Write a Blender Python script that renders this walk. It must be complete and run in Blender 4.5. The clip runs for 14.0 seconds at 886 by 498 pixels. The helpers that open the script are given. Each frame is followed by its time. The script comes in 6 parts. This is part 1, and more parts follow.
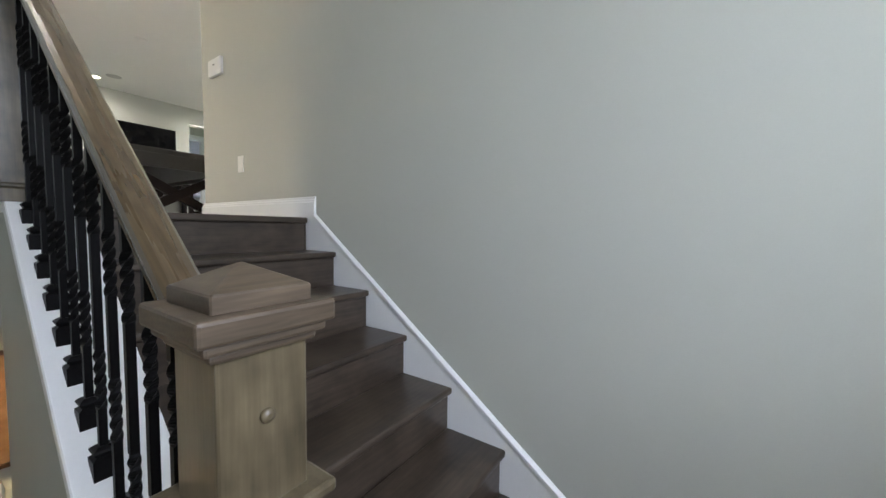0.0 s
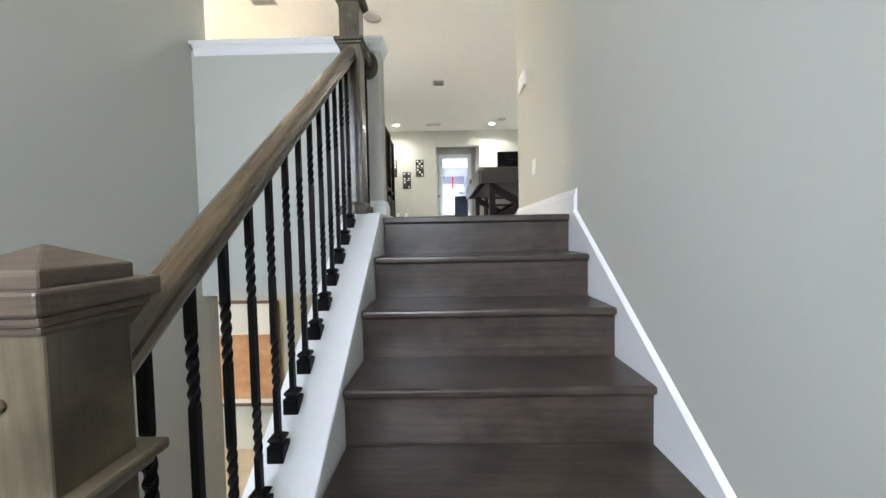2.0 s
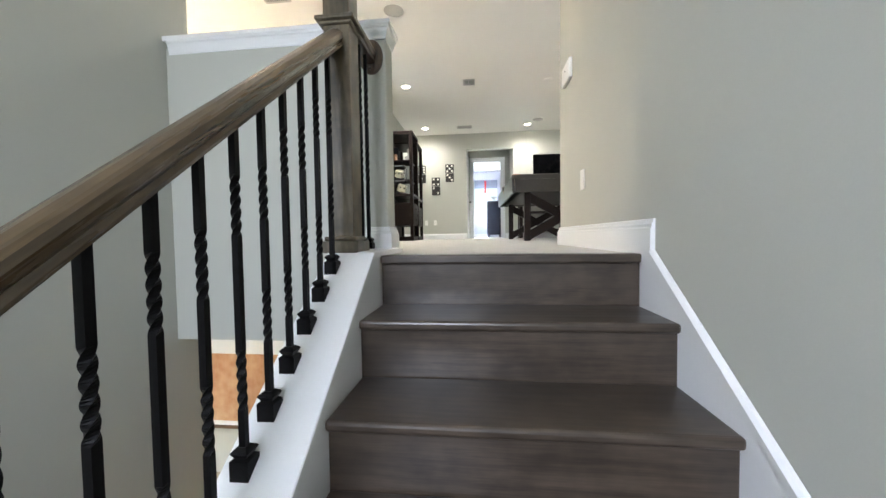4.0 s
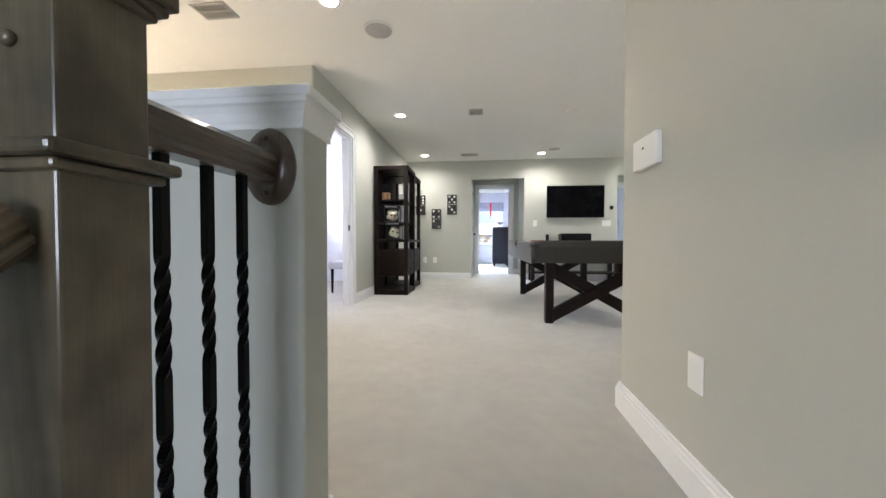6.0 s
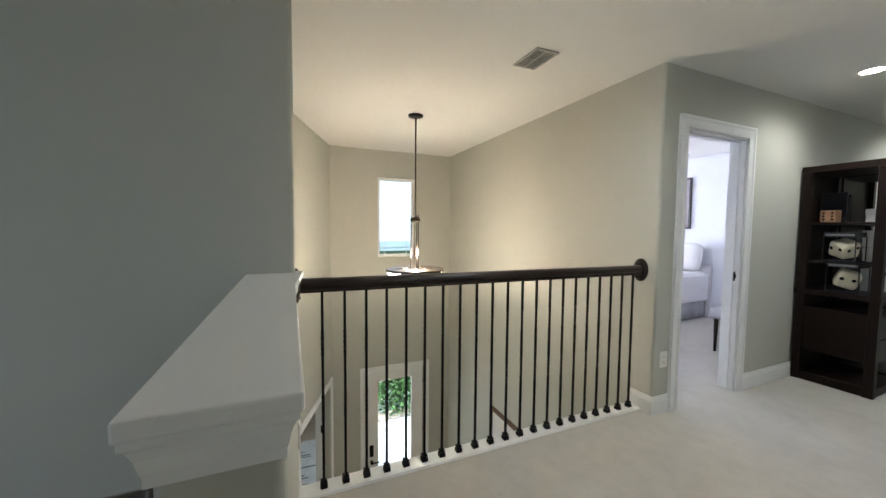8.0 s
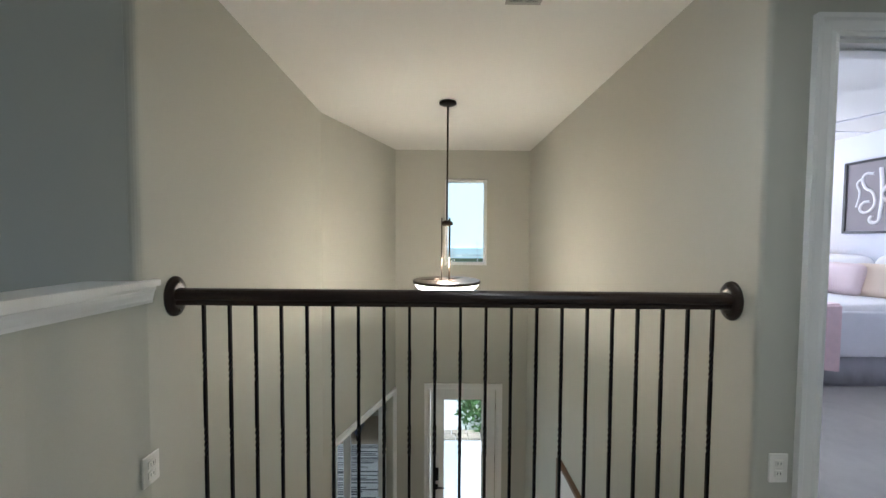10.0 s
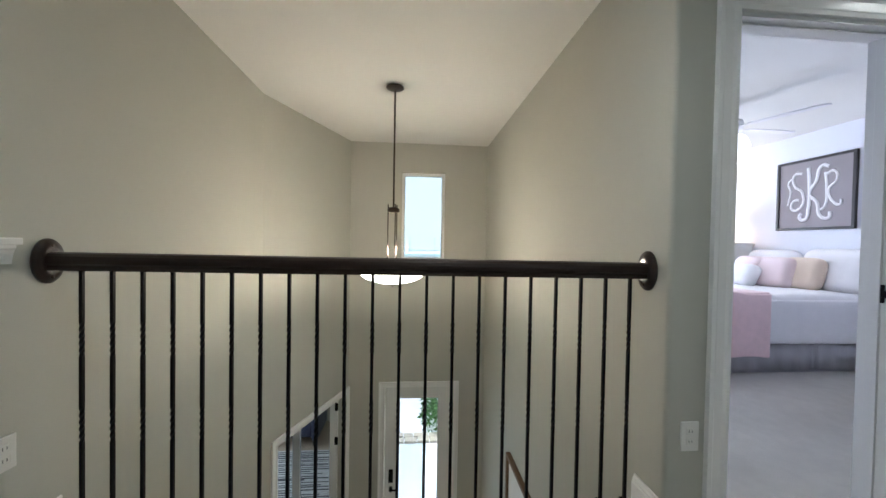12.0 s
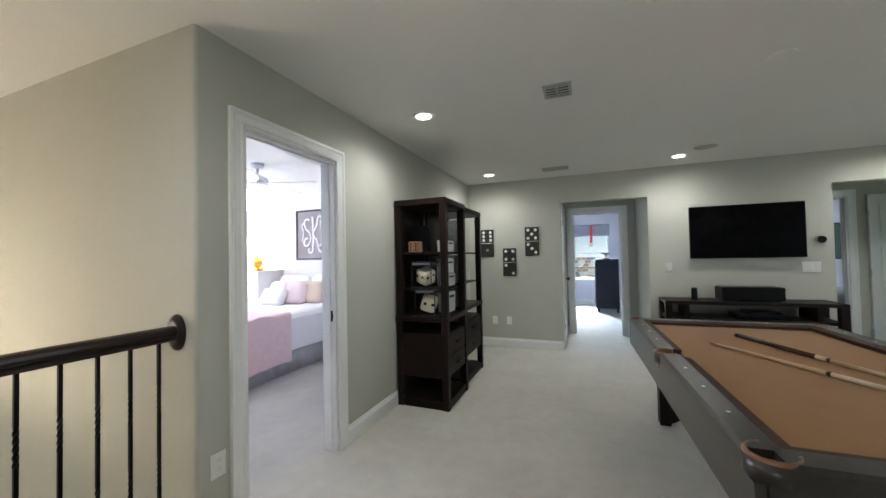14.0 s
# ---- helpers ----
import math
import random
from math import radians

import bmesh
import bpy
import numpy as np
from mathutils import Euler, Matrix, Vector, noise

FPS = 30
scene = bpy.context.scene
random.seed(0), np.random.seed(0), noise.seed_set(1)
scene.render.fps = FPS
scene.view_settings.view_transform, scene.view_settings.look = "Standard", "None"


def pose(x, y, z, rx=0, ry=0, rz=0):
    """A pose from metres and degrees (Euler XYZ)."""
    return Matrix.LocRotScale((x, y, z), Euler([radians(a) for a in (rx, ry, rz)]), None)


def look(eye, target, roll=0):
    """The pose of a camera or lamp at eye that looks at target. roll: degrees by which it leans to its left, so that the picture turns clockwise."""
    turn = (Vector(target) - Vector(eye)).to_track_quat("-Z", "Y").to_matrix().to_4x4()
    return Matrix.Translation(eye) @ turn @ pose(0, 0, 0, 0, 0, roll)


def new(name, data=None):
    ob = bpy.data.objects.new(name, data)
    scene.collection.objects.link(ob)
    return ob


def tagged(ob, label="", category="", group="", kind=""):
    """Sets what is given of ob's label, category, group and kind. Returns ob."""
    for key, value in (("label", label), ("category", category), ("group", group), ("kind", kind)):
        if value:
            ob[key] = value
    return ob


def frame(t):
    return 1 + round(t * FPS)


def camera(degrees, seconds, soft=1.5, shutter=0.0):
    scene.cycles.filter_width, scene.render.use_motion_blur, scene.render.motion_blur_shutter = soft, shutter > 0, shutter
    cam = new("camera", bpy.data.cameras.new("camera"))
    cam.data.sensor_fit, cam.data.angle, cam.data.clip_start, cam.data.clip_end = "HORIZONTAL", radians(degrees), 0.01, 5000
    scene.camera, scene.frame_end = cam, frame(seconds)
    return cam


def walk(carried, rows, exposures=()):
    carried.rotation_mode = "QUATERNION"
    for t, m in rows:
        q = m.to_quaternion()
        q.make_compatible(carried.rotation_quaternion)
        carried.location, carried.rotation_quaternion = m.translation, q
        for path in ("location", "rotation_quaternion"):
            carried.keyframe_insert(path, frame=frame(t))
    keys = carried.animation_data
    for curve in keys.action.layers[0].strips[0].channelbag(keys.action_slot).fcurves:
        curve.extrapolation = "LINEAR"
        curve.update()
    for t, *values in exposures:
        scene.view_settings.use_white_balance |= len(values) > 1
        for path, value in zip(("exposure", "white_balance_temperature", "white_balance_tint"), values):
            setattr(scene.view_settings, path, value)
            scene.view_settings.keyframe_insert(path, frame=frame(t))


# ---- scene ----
cam = camera(102.5, 14.0)
PATH = [
    (0, (-0.384, -1.839, -0.049), (1.261, -0.707, -0.166), 0.7),
    (0.5, (-0.18, -1.823, -0.036), (0.981, -0.2, -0.167), 0.0),
    (1, (0.058, -1.875, -0.075), (0.665, 0.027, -0.184), -1.3),
    (1.5, (0.161, -1.825, -0.093), (0.324, 0.166, -0.191), -1.2),
    (2, (0.264, -1.821, -0.086), (0.237, 0.177, -0.172), -1.1),
    (2.2, (0.283, -1.825, -0.092), (0.207, 0.172, -0.162), -1.1),
    (4.3, (0.32, -1.157, 0.164), (0.095, 0.829, 0.09), -0.6),
    (4.5, (0.305, -1.043, 0.235), (0.071, 0.942, 0.173), -0.4),
    (5, (0.272, -0.857, 0.427), (0.035, 1.128, 0.376), -0.3),
    (5.5, (0.27, -0.6, 0.624), (0.046, 1.386, 0.573), -0.3),
    (6, (0.263, -0.349, 0.783), (0.037, 1.637, 0.738), 0.1),
    (6.5, (0.326, -0.135, 0.955), (0.074, 1.848, 0.911), 0.1),
    (7, (0.3, 0.088, 1.054), (-0.468, 1.934, 1.004), 0.2),
    (7.5, (0.324, 0.269, 1.18), (-1.065, 1.706, 1.097), 0.7),
    (8, (0.329, 0.526, 1.302), (-1.504, 1.317, 1.189), 0.5),
    (8.2, (0.327, 0.708, 1.336), (-1.598, 1.236, 1.205), 0.0),
    (10.5, (-0.071, 1.732, 1.232), (-2.069, 1.742, 1.159), 0.6),
    (11, (-0.097, 1.797, 1.14), (-2.096, 1.797, 1.076), 1.0),
    (11.5, (-0.095, 1.804, 1.085), (-2.094, 1.813, 1.032), 1.0),
    (12, (-0.047, 1.883, 1.122), (-2.04, 2.047, 1.085), 1.0),
    (12.5, (-0.009, 1.926, 1.193), (-1.885, 2.62, 1.187), 0.8),
    (13, (0.077, 1.895, 1.245), (-1.455, 3.18, 1.276), 0.2),
    (13.5, (0.177, 1.836, 1.325), (-0.892, 3.527, 1.361), -0.8),
    (14, (0.29, 1.781, 1.34), (-0.442, 3.642, 1.384), -1.2),
]
walk(cam, [(t, look(eye, target, roll)) for t, eye, target, roll in PATH], [
    (0, 0.72, 6500, 10), (0.5, 1.03, 6500, 10), (1, 1.16, 6500, 10), (1.5, 1.32, 6500, 9.5), (2, 1.36, 6450, 9), (4.5, 1.22, 6500, 11),
    (5.5, 0.86, 6500, 13), (6, 0.84, 6300, 12), (6.5, 0.60, 6100, 10), (7, 0.52, 6050, 9), (7.5, 0.12, 6150, 8), (8.2, 0.08, 6100, 8),
    (10.5, -0.36, 5750, 7), (11.5, -0.36, 5800, 7), (12.5, -0.30, 5850, 6), (13.4, -0.36, 6100, 7), (14, 0.04, 6200, 8)])

# ---- light ----
world = bpy.data.worlds.new("sky")
scene.world = world
world.use_nodes = True
_wn = world.node_tree.nodes
_sky = _wn.new("ShaderNodeTexSky")
_sky.sky_type = "NISHITA"
_sky.sun_disc = False
_sky.sun_elevation = radians(63)
_sky.sun_rotation = radians(233)
world.node_tree.links.new(_sky.outputs[0], _wn["Background"].inputs[0])
_wn["Background"].inputs[1].default_value = 0.15


def lamp(name, kind, m, energy, color=(1, 1, 1), **extra):
    data = bpy.data.lights.new(name, kind)
    data.energy, data.color = energy, color
    if kind == "AREA":
        data.shape = "RECTANGLE"
        data.size, data.size_y = extra["size"]
    if kind == "SPOT":
        data.spot_size, data.spot_blend, data.shadow_soft_size = radians(extra["cone"]), 1.0, extra["soft"]
    if kind == "POINT":
        data.shadow_soft_size = extra["soft"]
    if kind == "SUN":
        data.angle = radians(extra["soft"])
    ob = new(name, data)
    ob.matrix_world = m
    return ob


DAY = (0.80, 0.90, 1.0)
lamp("sun", "SUN", look((0, 0, 10), (4.0, 3.0, 0)), 4.5, (1.0, 0.96, 0.91), soft=0.5)
# lamps stand in for skylight through the openings; five windows are unseen additions
lamp("foyer_window_light", "AREA", look((-6.2, 2.0, 3.35), (-3.2, 2.0, 0.9)), 520, DAY, size=(1.8, 1.2))
lamp("front_door_light", "AREA", look((-6.3, 1.98, -0.1), (-4.0, 1.98, -2.7)), 380, DAY, size=(1.6, 1.0))
lamp("stair_unseen_window_light", "AREA", look((-0.50, -3.65, 1.15), (-0.12, -0.3, -0.40)), 82, (0.78, 0.845, 1.0), size=(1.5, 1.6))
lamp("bedroom_unseen_window_light", "AREA", look((-5.92, 4.6, 1.4), (-2, 4.6, 1.0)), 112, (0.80, 0.84, 1.0), size=(1.8, 1.4))
lamp("far_window_light", "AREA", look((0.0, 14.2, 3.7), (0.3, 9.0, 0.3)), 12000, (0.70, 0.82, 1.0), size=(4.0, 2.6))
lamp("game_added_window_light", "AREA", look((4.95, 4.0, 1.4), (0, 4.2, 0.8)), 19, (0.86, 0.93, 1.0), size=(2.4, 1.4))
lamp("guest_added_window_light", "AREA", look((4.5, 10.62, 1.5), (4.2, 9.0, 0.9)), 95, DAY, size=(0.8, 1.2))
lamp("study_added_window_light", "AREA", look((-6.2, -2.37, -1.5), (-6.0, 0.6, -2.9)), 70, DAY, size=(1.3, 1.2))

# ---- materials ----
MATS = {}


def mat(name, color, rough=0.6, metal=0.0, vary=0.06, scale=6.0, fine=120.0, bump=0.15, depth=0.002, stretch=(1, 1, 1), spec=0.5, two=None, sheen=0.0, emit=0.0, clear=0.0, mottle=0.0):
    """A surface with broad and fine variation of tone and a fine relief. two: a second tone that streaks through it."""
    if name in MATS:
        return MATS[name]
    m = bpy.data.materials.new(name)
    m.use_nodes = True
    nt = m.node_tree
    bsdf = nt.nodes["Principled BSDF"]
    bsdf.inputs["Roughness"].default_value = rough
    bsdf.inputs["Metallic"].default_value = metal
    bsdf.inputs["Specular IOR Level"].default_value = spec
    bsdf.inputs["Sheen Weight"].default_value = sheen
    bsdf.inputs["Coat Weight"].default_value = clear
    if emit:
        bsdf.inputs["Emission Color"].default_value = (*color, 1)
        bsdf.inputs["Emission Strength"].default_value = emit
    tc = nt.nodes.new("ShaderNodeTexCoord")
    mp = nt.nodes.new("ShaderNodeMapping")
    mp.inputs["Scale"].default_value = stretch
    nt.links.new(tc.outputs["Object"], mp.inputs[0])
    broad = nt.nodes.new("ShaderNodeTexNoise")
    broad.inputs["Scale"].default_value = scale
    broad.inputs["Detail"].default_value = 5
    grain = nt.nodes.new("ShaderNodeTexNoise")
    grain.inputs["Scale"].default_value = fine
    grain.inputs["Detail"].default_value = 3
    for n in (broad, grain):
        nt.links.new(mp.outputs[0], n.inputs["Vector"])
    mix = nt.nodes.new("ShaderNodeMath")
    mix.operation = "MULTIPLY_ADD"
    mix.inputs[1].default_value = 0.45
    nt.links.new(grain.outputs[0], mix.inputs[0])
    half = nt.nodes.new("ShaderNodeMath")
    half.operation = "MULTIPLY"
    half.inputs[1].default_value = 0.55
    nt.links.new(broad.outputs[0], half.inputs[0])
    nt.links.new(half.outputs[0], mix.inputs[2])
    ramp = nt.nodes.new("ShaderNodeValToRGB")
    lo, hi = ramp.color_ramp.elements
    lo.position, hi.position = 0.3, 0.7
    a = two if two else tuple(c * (1 - vary) for c in color)
    b = color if two else tuple(min(1, c * (1 + vary)) for c in color)
    lo.color, hi.color = (*a, 1), (*b, 1)
    nt.links.new(mix.outputs[0], ramp.inputs[0])
    tone = ramp.outputs[0]
    if mottle:
        patch = nt.nodes.new("ShaderNodeTexNoise")
        patch.inputs["Scale"].default_value = 11
        patch.inputs["Detail"].default_value = 3
        nt.links.new(tc.outputs["Object"], patch.inputs["Vector"])
        span = nt.nodes.new("ShaderNodeMapRange")
        span.inputs[1].default_value, span.inputs[2].default_value = 0.35, 0.65
        span.inputs[3].default_value, span.inputs[4].default_value = 1 - mottle, 1 + mottle * 0.5
        nt.links.new(patch.outputs[0], span.inputs[0])
        mul = nt.nodes.new("ShaderNodeVectorMath")
        mul.operation = "SCALE"
        nt.links.new(tone, mul.inputs[0])
        nt.links.new(span.outputs[0], mul.inputs["Scale"])
        tone = mul.outputs[0]
        rsp = nt.nodes.new("ShaderNodeMapRange")
        rsp.inputs[1].default_value, rsp.inputs[2].default_value = 0.3, 0.7
        rsp.inputs[3].default_value, rsp.inputs[4].default_value = max(0.05, rough - 0.4 * mottle), rough + 0.6 * mottle
        nt.links.new(patch.outputs[0], rsp.inputs[0])
        nt.links.new(rsp.outputs[0], bsdf.inputs["Roughness"])
    nt.links.new(tone, bsdf.inputs["Base Color"])
    if bump:
        bp = nt.nodes.new("ShaderNodeBump")
        bp.inputs["Strength"].default_value = bump
        bp.inputs["Distance"].default_value = depth
        nt.links.new(mix.outputs[0], bp.inputs["Height"])
        nt.links.new(bp.outputs[0], bsdf.inputs["Normal"])
    MATS[name] = m
    return m


def wood(name, light, dark, rough, axis, period=0.012, pitch=0.0, coat=0.3, blotch=0.2, bump=0.3, rings_share=0.10, spread=(0.30, 0.78)):
    """Stained oak: growth rings cut at a slight angle, so that flat faces show arched grain, with pores and blotchy stain. axis: the way the grain runs."""
    m = bpy.data.materials.new(name)
    m.use_nodes = True
    nt = m.node_tree
    add, link = nt.nodes.new, nt.links.new
    bsdf = nt.nodes["Principled BSDF"]
    bsdf.inputs["Specular IOR Level"].default_value = 0.4
    bsdf.inputs["Coat Weight"].default_value = coat
    bsdf.inputs["Coat Roughness"].default_value = 0.17
    tc, info = add("ShaderNodeTexCoord"), add("ShaderNodeObjectInfo")
    turn = add("ShaderNodeMapping")
    turn.inputs["Rotation"].default_value = (radians(pitch), 0, 0)
    link(tc.outputs["Object"], turn.inputs[0])
    shift = add("ShaderNodeVectorMath")
    shift.operation = "SCALE"
    shift.inputs[0].default_value = (0.11, 0.13, 0.17)
    link(info.outputs["Random"], shift.inputs["Scale"])
    place = add("ShaderNodeVectorMath")
    link(turn.outputs[0], place.inputs[0])
    link(shift.outputs[0], place.inputs[1])
    lean = add("ShaderNodeMapping")
    lean.inputs["Rotation"].default_value = {"X": (0, radians(4), radians(6)), "Y": (radians(5), 0, radians(4)), "Z": (radians(5), radians(6), 0)}[axis]
    lean.inputs["Location"].default_value = (0.03, 0.02, 0.03)
    link(place.outputs[0], lean.inputs[0])
    rings = add("ShaderNodeTexWave")
    rings.wave_type, rings.rings_direction, rings.wave_profile = "RINGS", axis, "SIN"
    rings.inputs["Scale"].default_value = 0.314 / period
    rings.inputs["Distortion"].default_value = 3.5
    rings.inputs["Detail"].default_value = 3
    rings.inputs["Detail Scale"].default_value = 0.5
    link(lean.outputs[0], rings.inputs["Vector"])
    thin = add("ShaderNodeMapping")
    thin.inputs["Scale"].default_value = {"X": (0.05, 1, 1), "Y": (1, 0.05, 1), "Z": (1, 1, 0.05)}[axis]
    link(place.outputs[0], thin.inputs[0])
    pores = add("ShaderNodeTexNoise")
    pores.inputs["Scale"].default_value = 260
    pores.inputs["Detail"].default_value = 3
    link(thin.outputs[0], pores.inputs["Vector"])
    streak = add("ShaderNodeTexNoise")
    streak.inputs["Scale"].default_value = 34
    streak.inputs["Detail"].default_value = 4
    link(thin.outputs[0], streak.inputs["Vector"])

    def mixed(a, ka, b, kb):
        first, second = add("ShaderNodeMath"), add("ShaderNodeMath")
        first.operation, second.operation = "MULTIPLY", "MULTIPLY_ADD"
        first.inputs[1].default_value, second.inputs[1].default_value = ka, kb
        link(a, first.inputs[0])
        link(b, second.inputs[0])
        link(first.outputs[0], second.inputs[2])
        return second.outputs[0]
    grain = mixed(mixed(rings.outputs["Fac"], rings_share, pores.outputs[0], 0.45), 1.0, streak.outputs[0], 0.60 - rings_share)
    ramp = add("ShaderNodeValToRGB")
    lo, hi = ramp.color_ramp.elements
    lo.position, hi.position = spread
    lo.color, hi.color = (*dark, 1), (*light, 1)
    link(grain, ramp.inputs[0])
    stain = add("ShaderNodeTexNoise")
    stain.inputs["Scale"].default_value = 9
    stain.inputs["Detail"].default_value = 4
    link(place.outputs[0], stain.inputs["Vector"])
    span = add("ShaderNodeMapRange")
    span.inputs[1].default_value, span.inputs[2].default_value = 0.34, 0.66
    span.inputs[3].default_value, span.inputs[4].default_value = 1 - blotch, 1 + blotch * 0.7
    link(stain.outputs[0], span.inputs[0])
    tint = add("ShaderNodeVectorMath")
    tint.operation = "SCALE"
    link(ramp.outputs[0], tint.inputs[0])
    link(span.outputs[0], tint.inputs["Scale"])
    link(tint.outputs[0], bsdf.inputs["Base Color"])
    wear = add("ShaderNodeMapRange")
    wear.inputs[3].default_value, wear.inputs[4].default_value = rough - 0.07, rough + 0.14
    link(streak.outputs[0], wear.inputs[0])
    link(wear.outputs[0], bsdf.inputs["Roughness"])
    relief = add("ShaderNodeBump")
    relief.inputs["Strength"].default_value = bump
    relief.inputs["Distance"].default_value = 0.0012
    link(grain, relief.inputs["Height"])
    link(relief.outputs[0], bsdf.inputs["Normal"])
    MATS[name] = m
    return m


def glow(name, color, strength):
    m = bpy.data.materials.new(name)
    m.use_nodes = True
    b = m.node_tree.nodes["Principled BSDF"]
    b.inputs["Base Color"].default_value = (*color, 1)
    b.inputs["Emission Color"].default_value = (*color, 1)
    b.inputs["Emission Strength"].default_value = strength
    return m


def clear_glass(name, rough=0.0):
    m = bpy.data.materials.new(name)
    m.use_nodes = True
    b = m.node_tree.nodes["Principled BSDF"]
    b.inputs["Roughness"].default_value = rough
    b.inputs["Transmission Weight"].default_value = 1.0
    b.inputs["IOR"].default_value = 1.2
    return m


WALL = mat("greige_wall_paint", (0.474, 0.474, 0.418), 0.75, vary=0.025, scale=2.2, fine=260, bump=0.22, depth=0.0012)
CEIL_PAINT = mat("flat_ceiling_paint", (0.79, 0.78, 0.745), 0.9, vary=0.02, scale=1.5, fine=180, bump=0.3, depth=0.0015)
TRIM = mat("white_semi_gloss_trim", (0.80, 0.80, 0.79), 0.32, vary=0.02, scale=3, fine=90, bump=0.05, depth=0.0006)
CARPET = mat("cut_pile_carpet", (0.480, 0.452, 0.402), 0.97, vary=0.13, scale=2.2, fine=330, bump=1.0, depth=0.007, sheen=0.25, spec=0.1, mottle=0.05)
TREAD = wood("dark_stained_oak", (0.082, 0.060, 0.043), (0.024, 0.0175, 0.013), 0.33, "X", period=0.020, coat=0.22, blotch=0.30, bump=0.22, rings_share=0.09, spread=(0.24, 0.86))
OAK = wood("walnut_stained_oak", (0.128, 0.092, 0.060), (0.050, 0.036, 0.024), 0.42, "X", period=0.008, coat=0.10, blotch=0.18)
OAK_RAIL = wood("walnut_stained_oak_rail", (0.122, 0.081, 0.040), (0.052, 0.034, 0.017), 0.25, "Y", period=0.010, pitch=-37.95, coat=0.8, blotch=0.15)
# same oak, darkened: the shade on the level rail is put into its colour
OAK_LEVEL_SHADED = wood("walnut_stained_oak_level_shaded", (0.095, 0.062, 0.038), (0.036, 0.023, 0.014), 0.27, "Y", period=0.010, coat=0.5, blotch=0.15)
OAK_UP = wood("walnut_stained_oak_upright", (0.138, 0.107, 0.062), (0.055, 0.042, 0.024), 0.36, "Z", period=0.022, coat=0.55, blotch=0.48, bump=0.22, rings_share=0.14, spread=(0.18, 0.92))
DARKRAIL = mat("espresso_rail_wood", (0.026, 0.016, 0.012), 0.28, two=(0.014, 0.009, 0.007), scale=5, fine=40, stretch=(14, 1.3, 14), bump=0.2, depth=0.001, spec=0.3, clear=0.12)
IRON = mat("black_wrought_iron", (0.006, 0.0055, 0.0055), 0.45, metal=0.0, spec=0.10, vary=0.3, scale=20, fine=200, bump=0.2, depth=0.0006)
BRONZE = mat("dark_bronze", (0.05, 0.038, 0.03), 0.38, metal=0.8, vary=0.2, bump=0.1)
ESPRESSO = mat("espresso_furniture_wood", (0.016, 0.0085, 0.006), 0.45, spec=0.16, two=(0.008, 0.0045, 0.0035), scale=4, fine=36, stretch=(12, 12, 1.3), bump=0.25, depth=0.001)
STEEL = mat("brushed_nickel", (0.55, 0.53, 0.50), 0.3, metal=1.0, vary=0.08, bump=0.1)
PLASTIC = mat("white_plastic", (0.78, 0.77, 0.73), 0.4, vary=0.02, bump=0.03)
BLACK = mat("black_plastic", (0.0045, 0.0045, 0.005), 0.4, spec=0.14, vary=0.2, bump=0.05)
GLASS = clear_glass("clear_glass")

# ---- shaping helpers ----


def part(name, bm, material, parent=None, label="", smooth=False):
    me = bpy.data.meshes.new(name)
    if smooth:
        for f in bm.faces:
            f.smooth = True
    bmesh.ops.recalc_face_normals(bm, faces=bm.faces)
    bm.to_mesh(me)
    bm.free()
    for m in (material if isinstance(material, (list, tuple)) else (material,)):
        me.materials.append(m)
    ob = new(name, me)
    if parent is not None:
        ob.parent = parent
    if label:
        tagged(ob, label)
    return ob


def thing(name, m, label, category, group="", kind=""):
    """An empty at the thing's base, that its parts hang under."""
    ob = new(name)
    ob.empty_display_size = 0.1
    ob.matrix_world = m
    return tagged(ob, label, category, group, kind)


def add_box(bm, lo, hi, bevel=0.0, seg=2):
    before = set(bm.verts)
    vs = [bm.verts.new((x, y, z)) for x in (lo[0], hi[0]) for y in (lo[1], hi[1]) for z in (lo[2], hi[2])]
    fs = [bm.faces.new([vs[i] for i in q]) for q in ((0, 1, 3, 2), (4, 6, 7, 5), (0, 4, 5, 1), (2, 3, 7, 6), (0, 2, 6, 4), (1, 5, 7, 3))]
    if bevel:
        es = list({e for f in fs for e in f.edges})
        bmesh.ops.bevel(bm, geom=es, offset=bevel, segments=seg, affect="EDGES", profile=0.5)
    return [v for v in bm.verts if v not in before]


def box(name, lo, hi, material, parent=None, bevel=0.004, label="", seg=2):
    bm = bmesh.new()
    add_box(bm, lo, hi, bevel, seg)
    return part(name, bm, material, parent, label)


def add_cyl(bm, a, b, r, r2=None, seg=20):
    a, b = Vector(a), Vector(b)
    r2 = r if r2 is None else r2
    q = (b - a).to_track_quat("Z", "Y")
    rings = []
    for p, rad in ((a, r), (b, r2)):
        rings.append([bm.verts.new(p + q @ Vector((math.cos(i * math.tau / seg) * rad, math.sin(i * math.tau / seg) * rad, 0))) for i in range(seg)])
    for i in range(seg):
        j = (i + 1) % seg
        bm.faces.new((rings[0][i], rings[0][j], rings[1][j], rings[1][i])).smooth = True
    bm.faces.new(rings[0][::-1])
    bm.faces.new(rings[1])


def cyl(name, a, b, r, material, parent=None, label="", r2=None, seg=20):
    bm = bmesh.new()
    add_cyl(bm, a, b, r, r2, seg)
    return part(name, bm, material, parent, label)


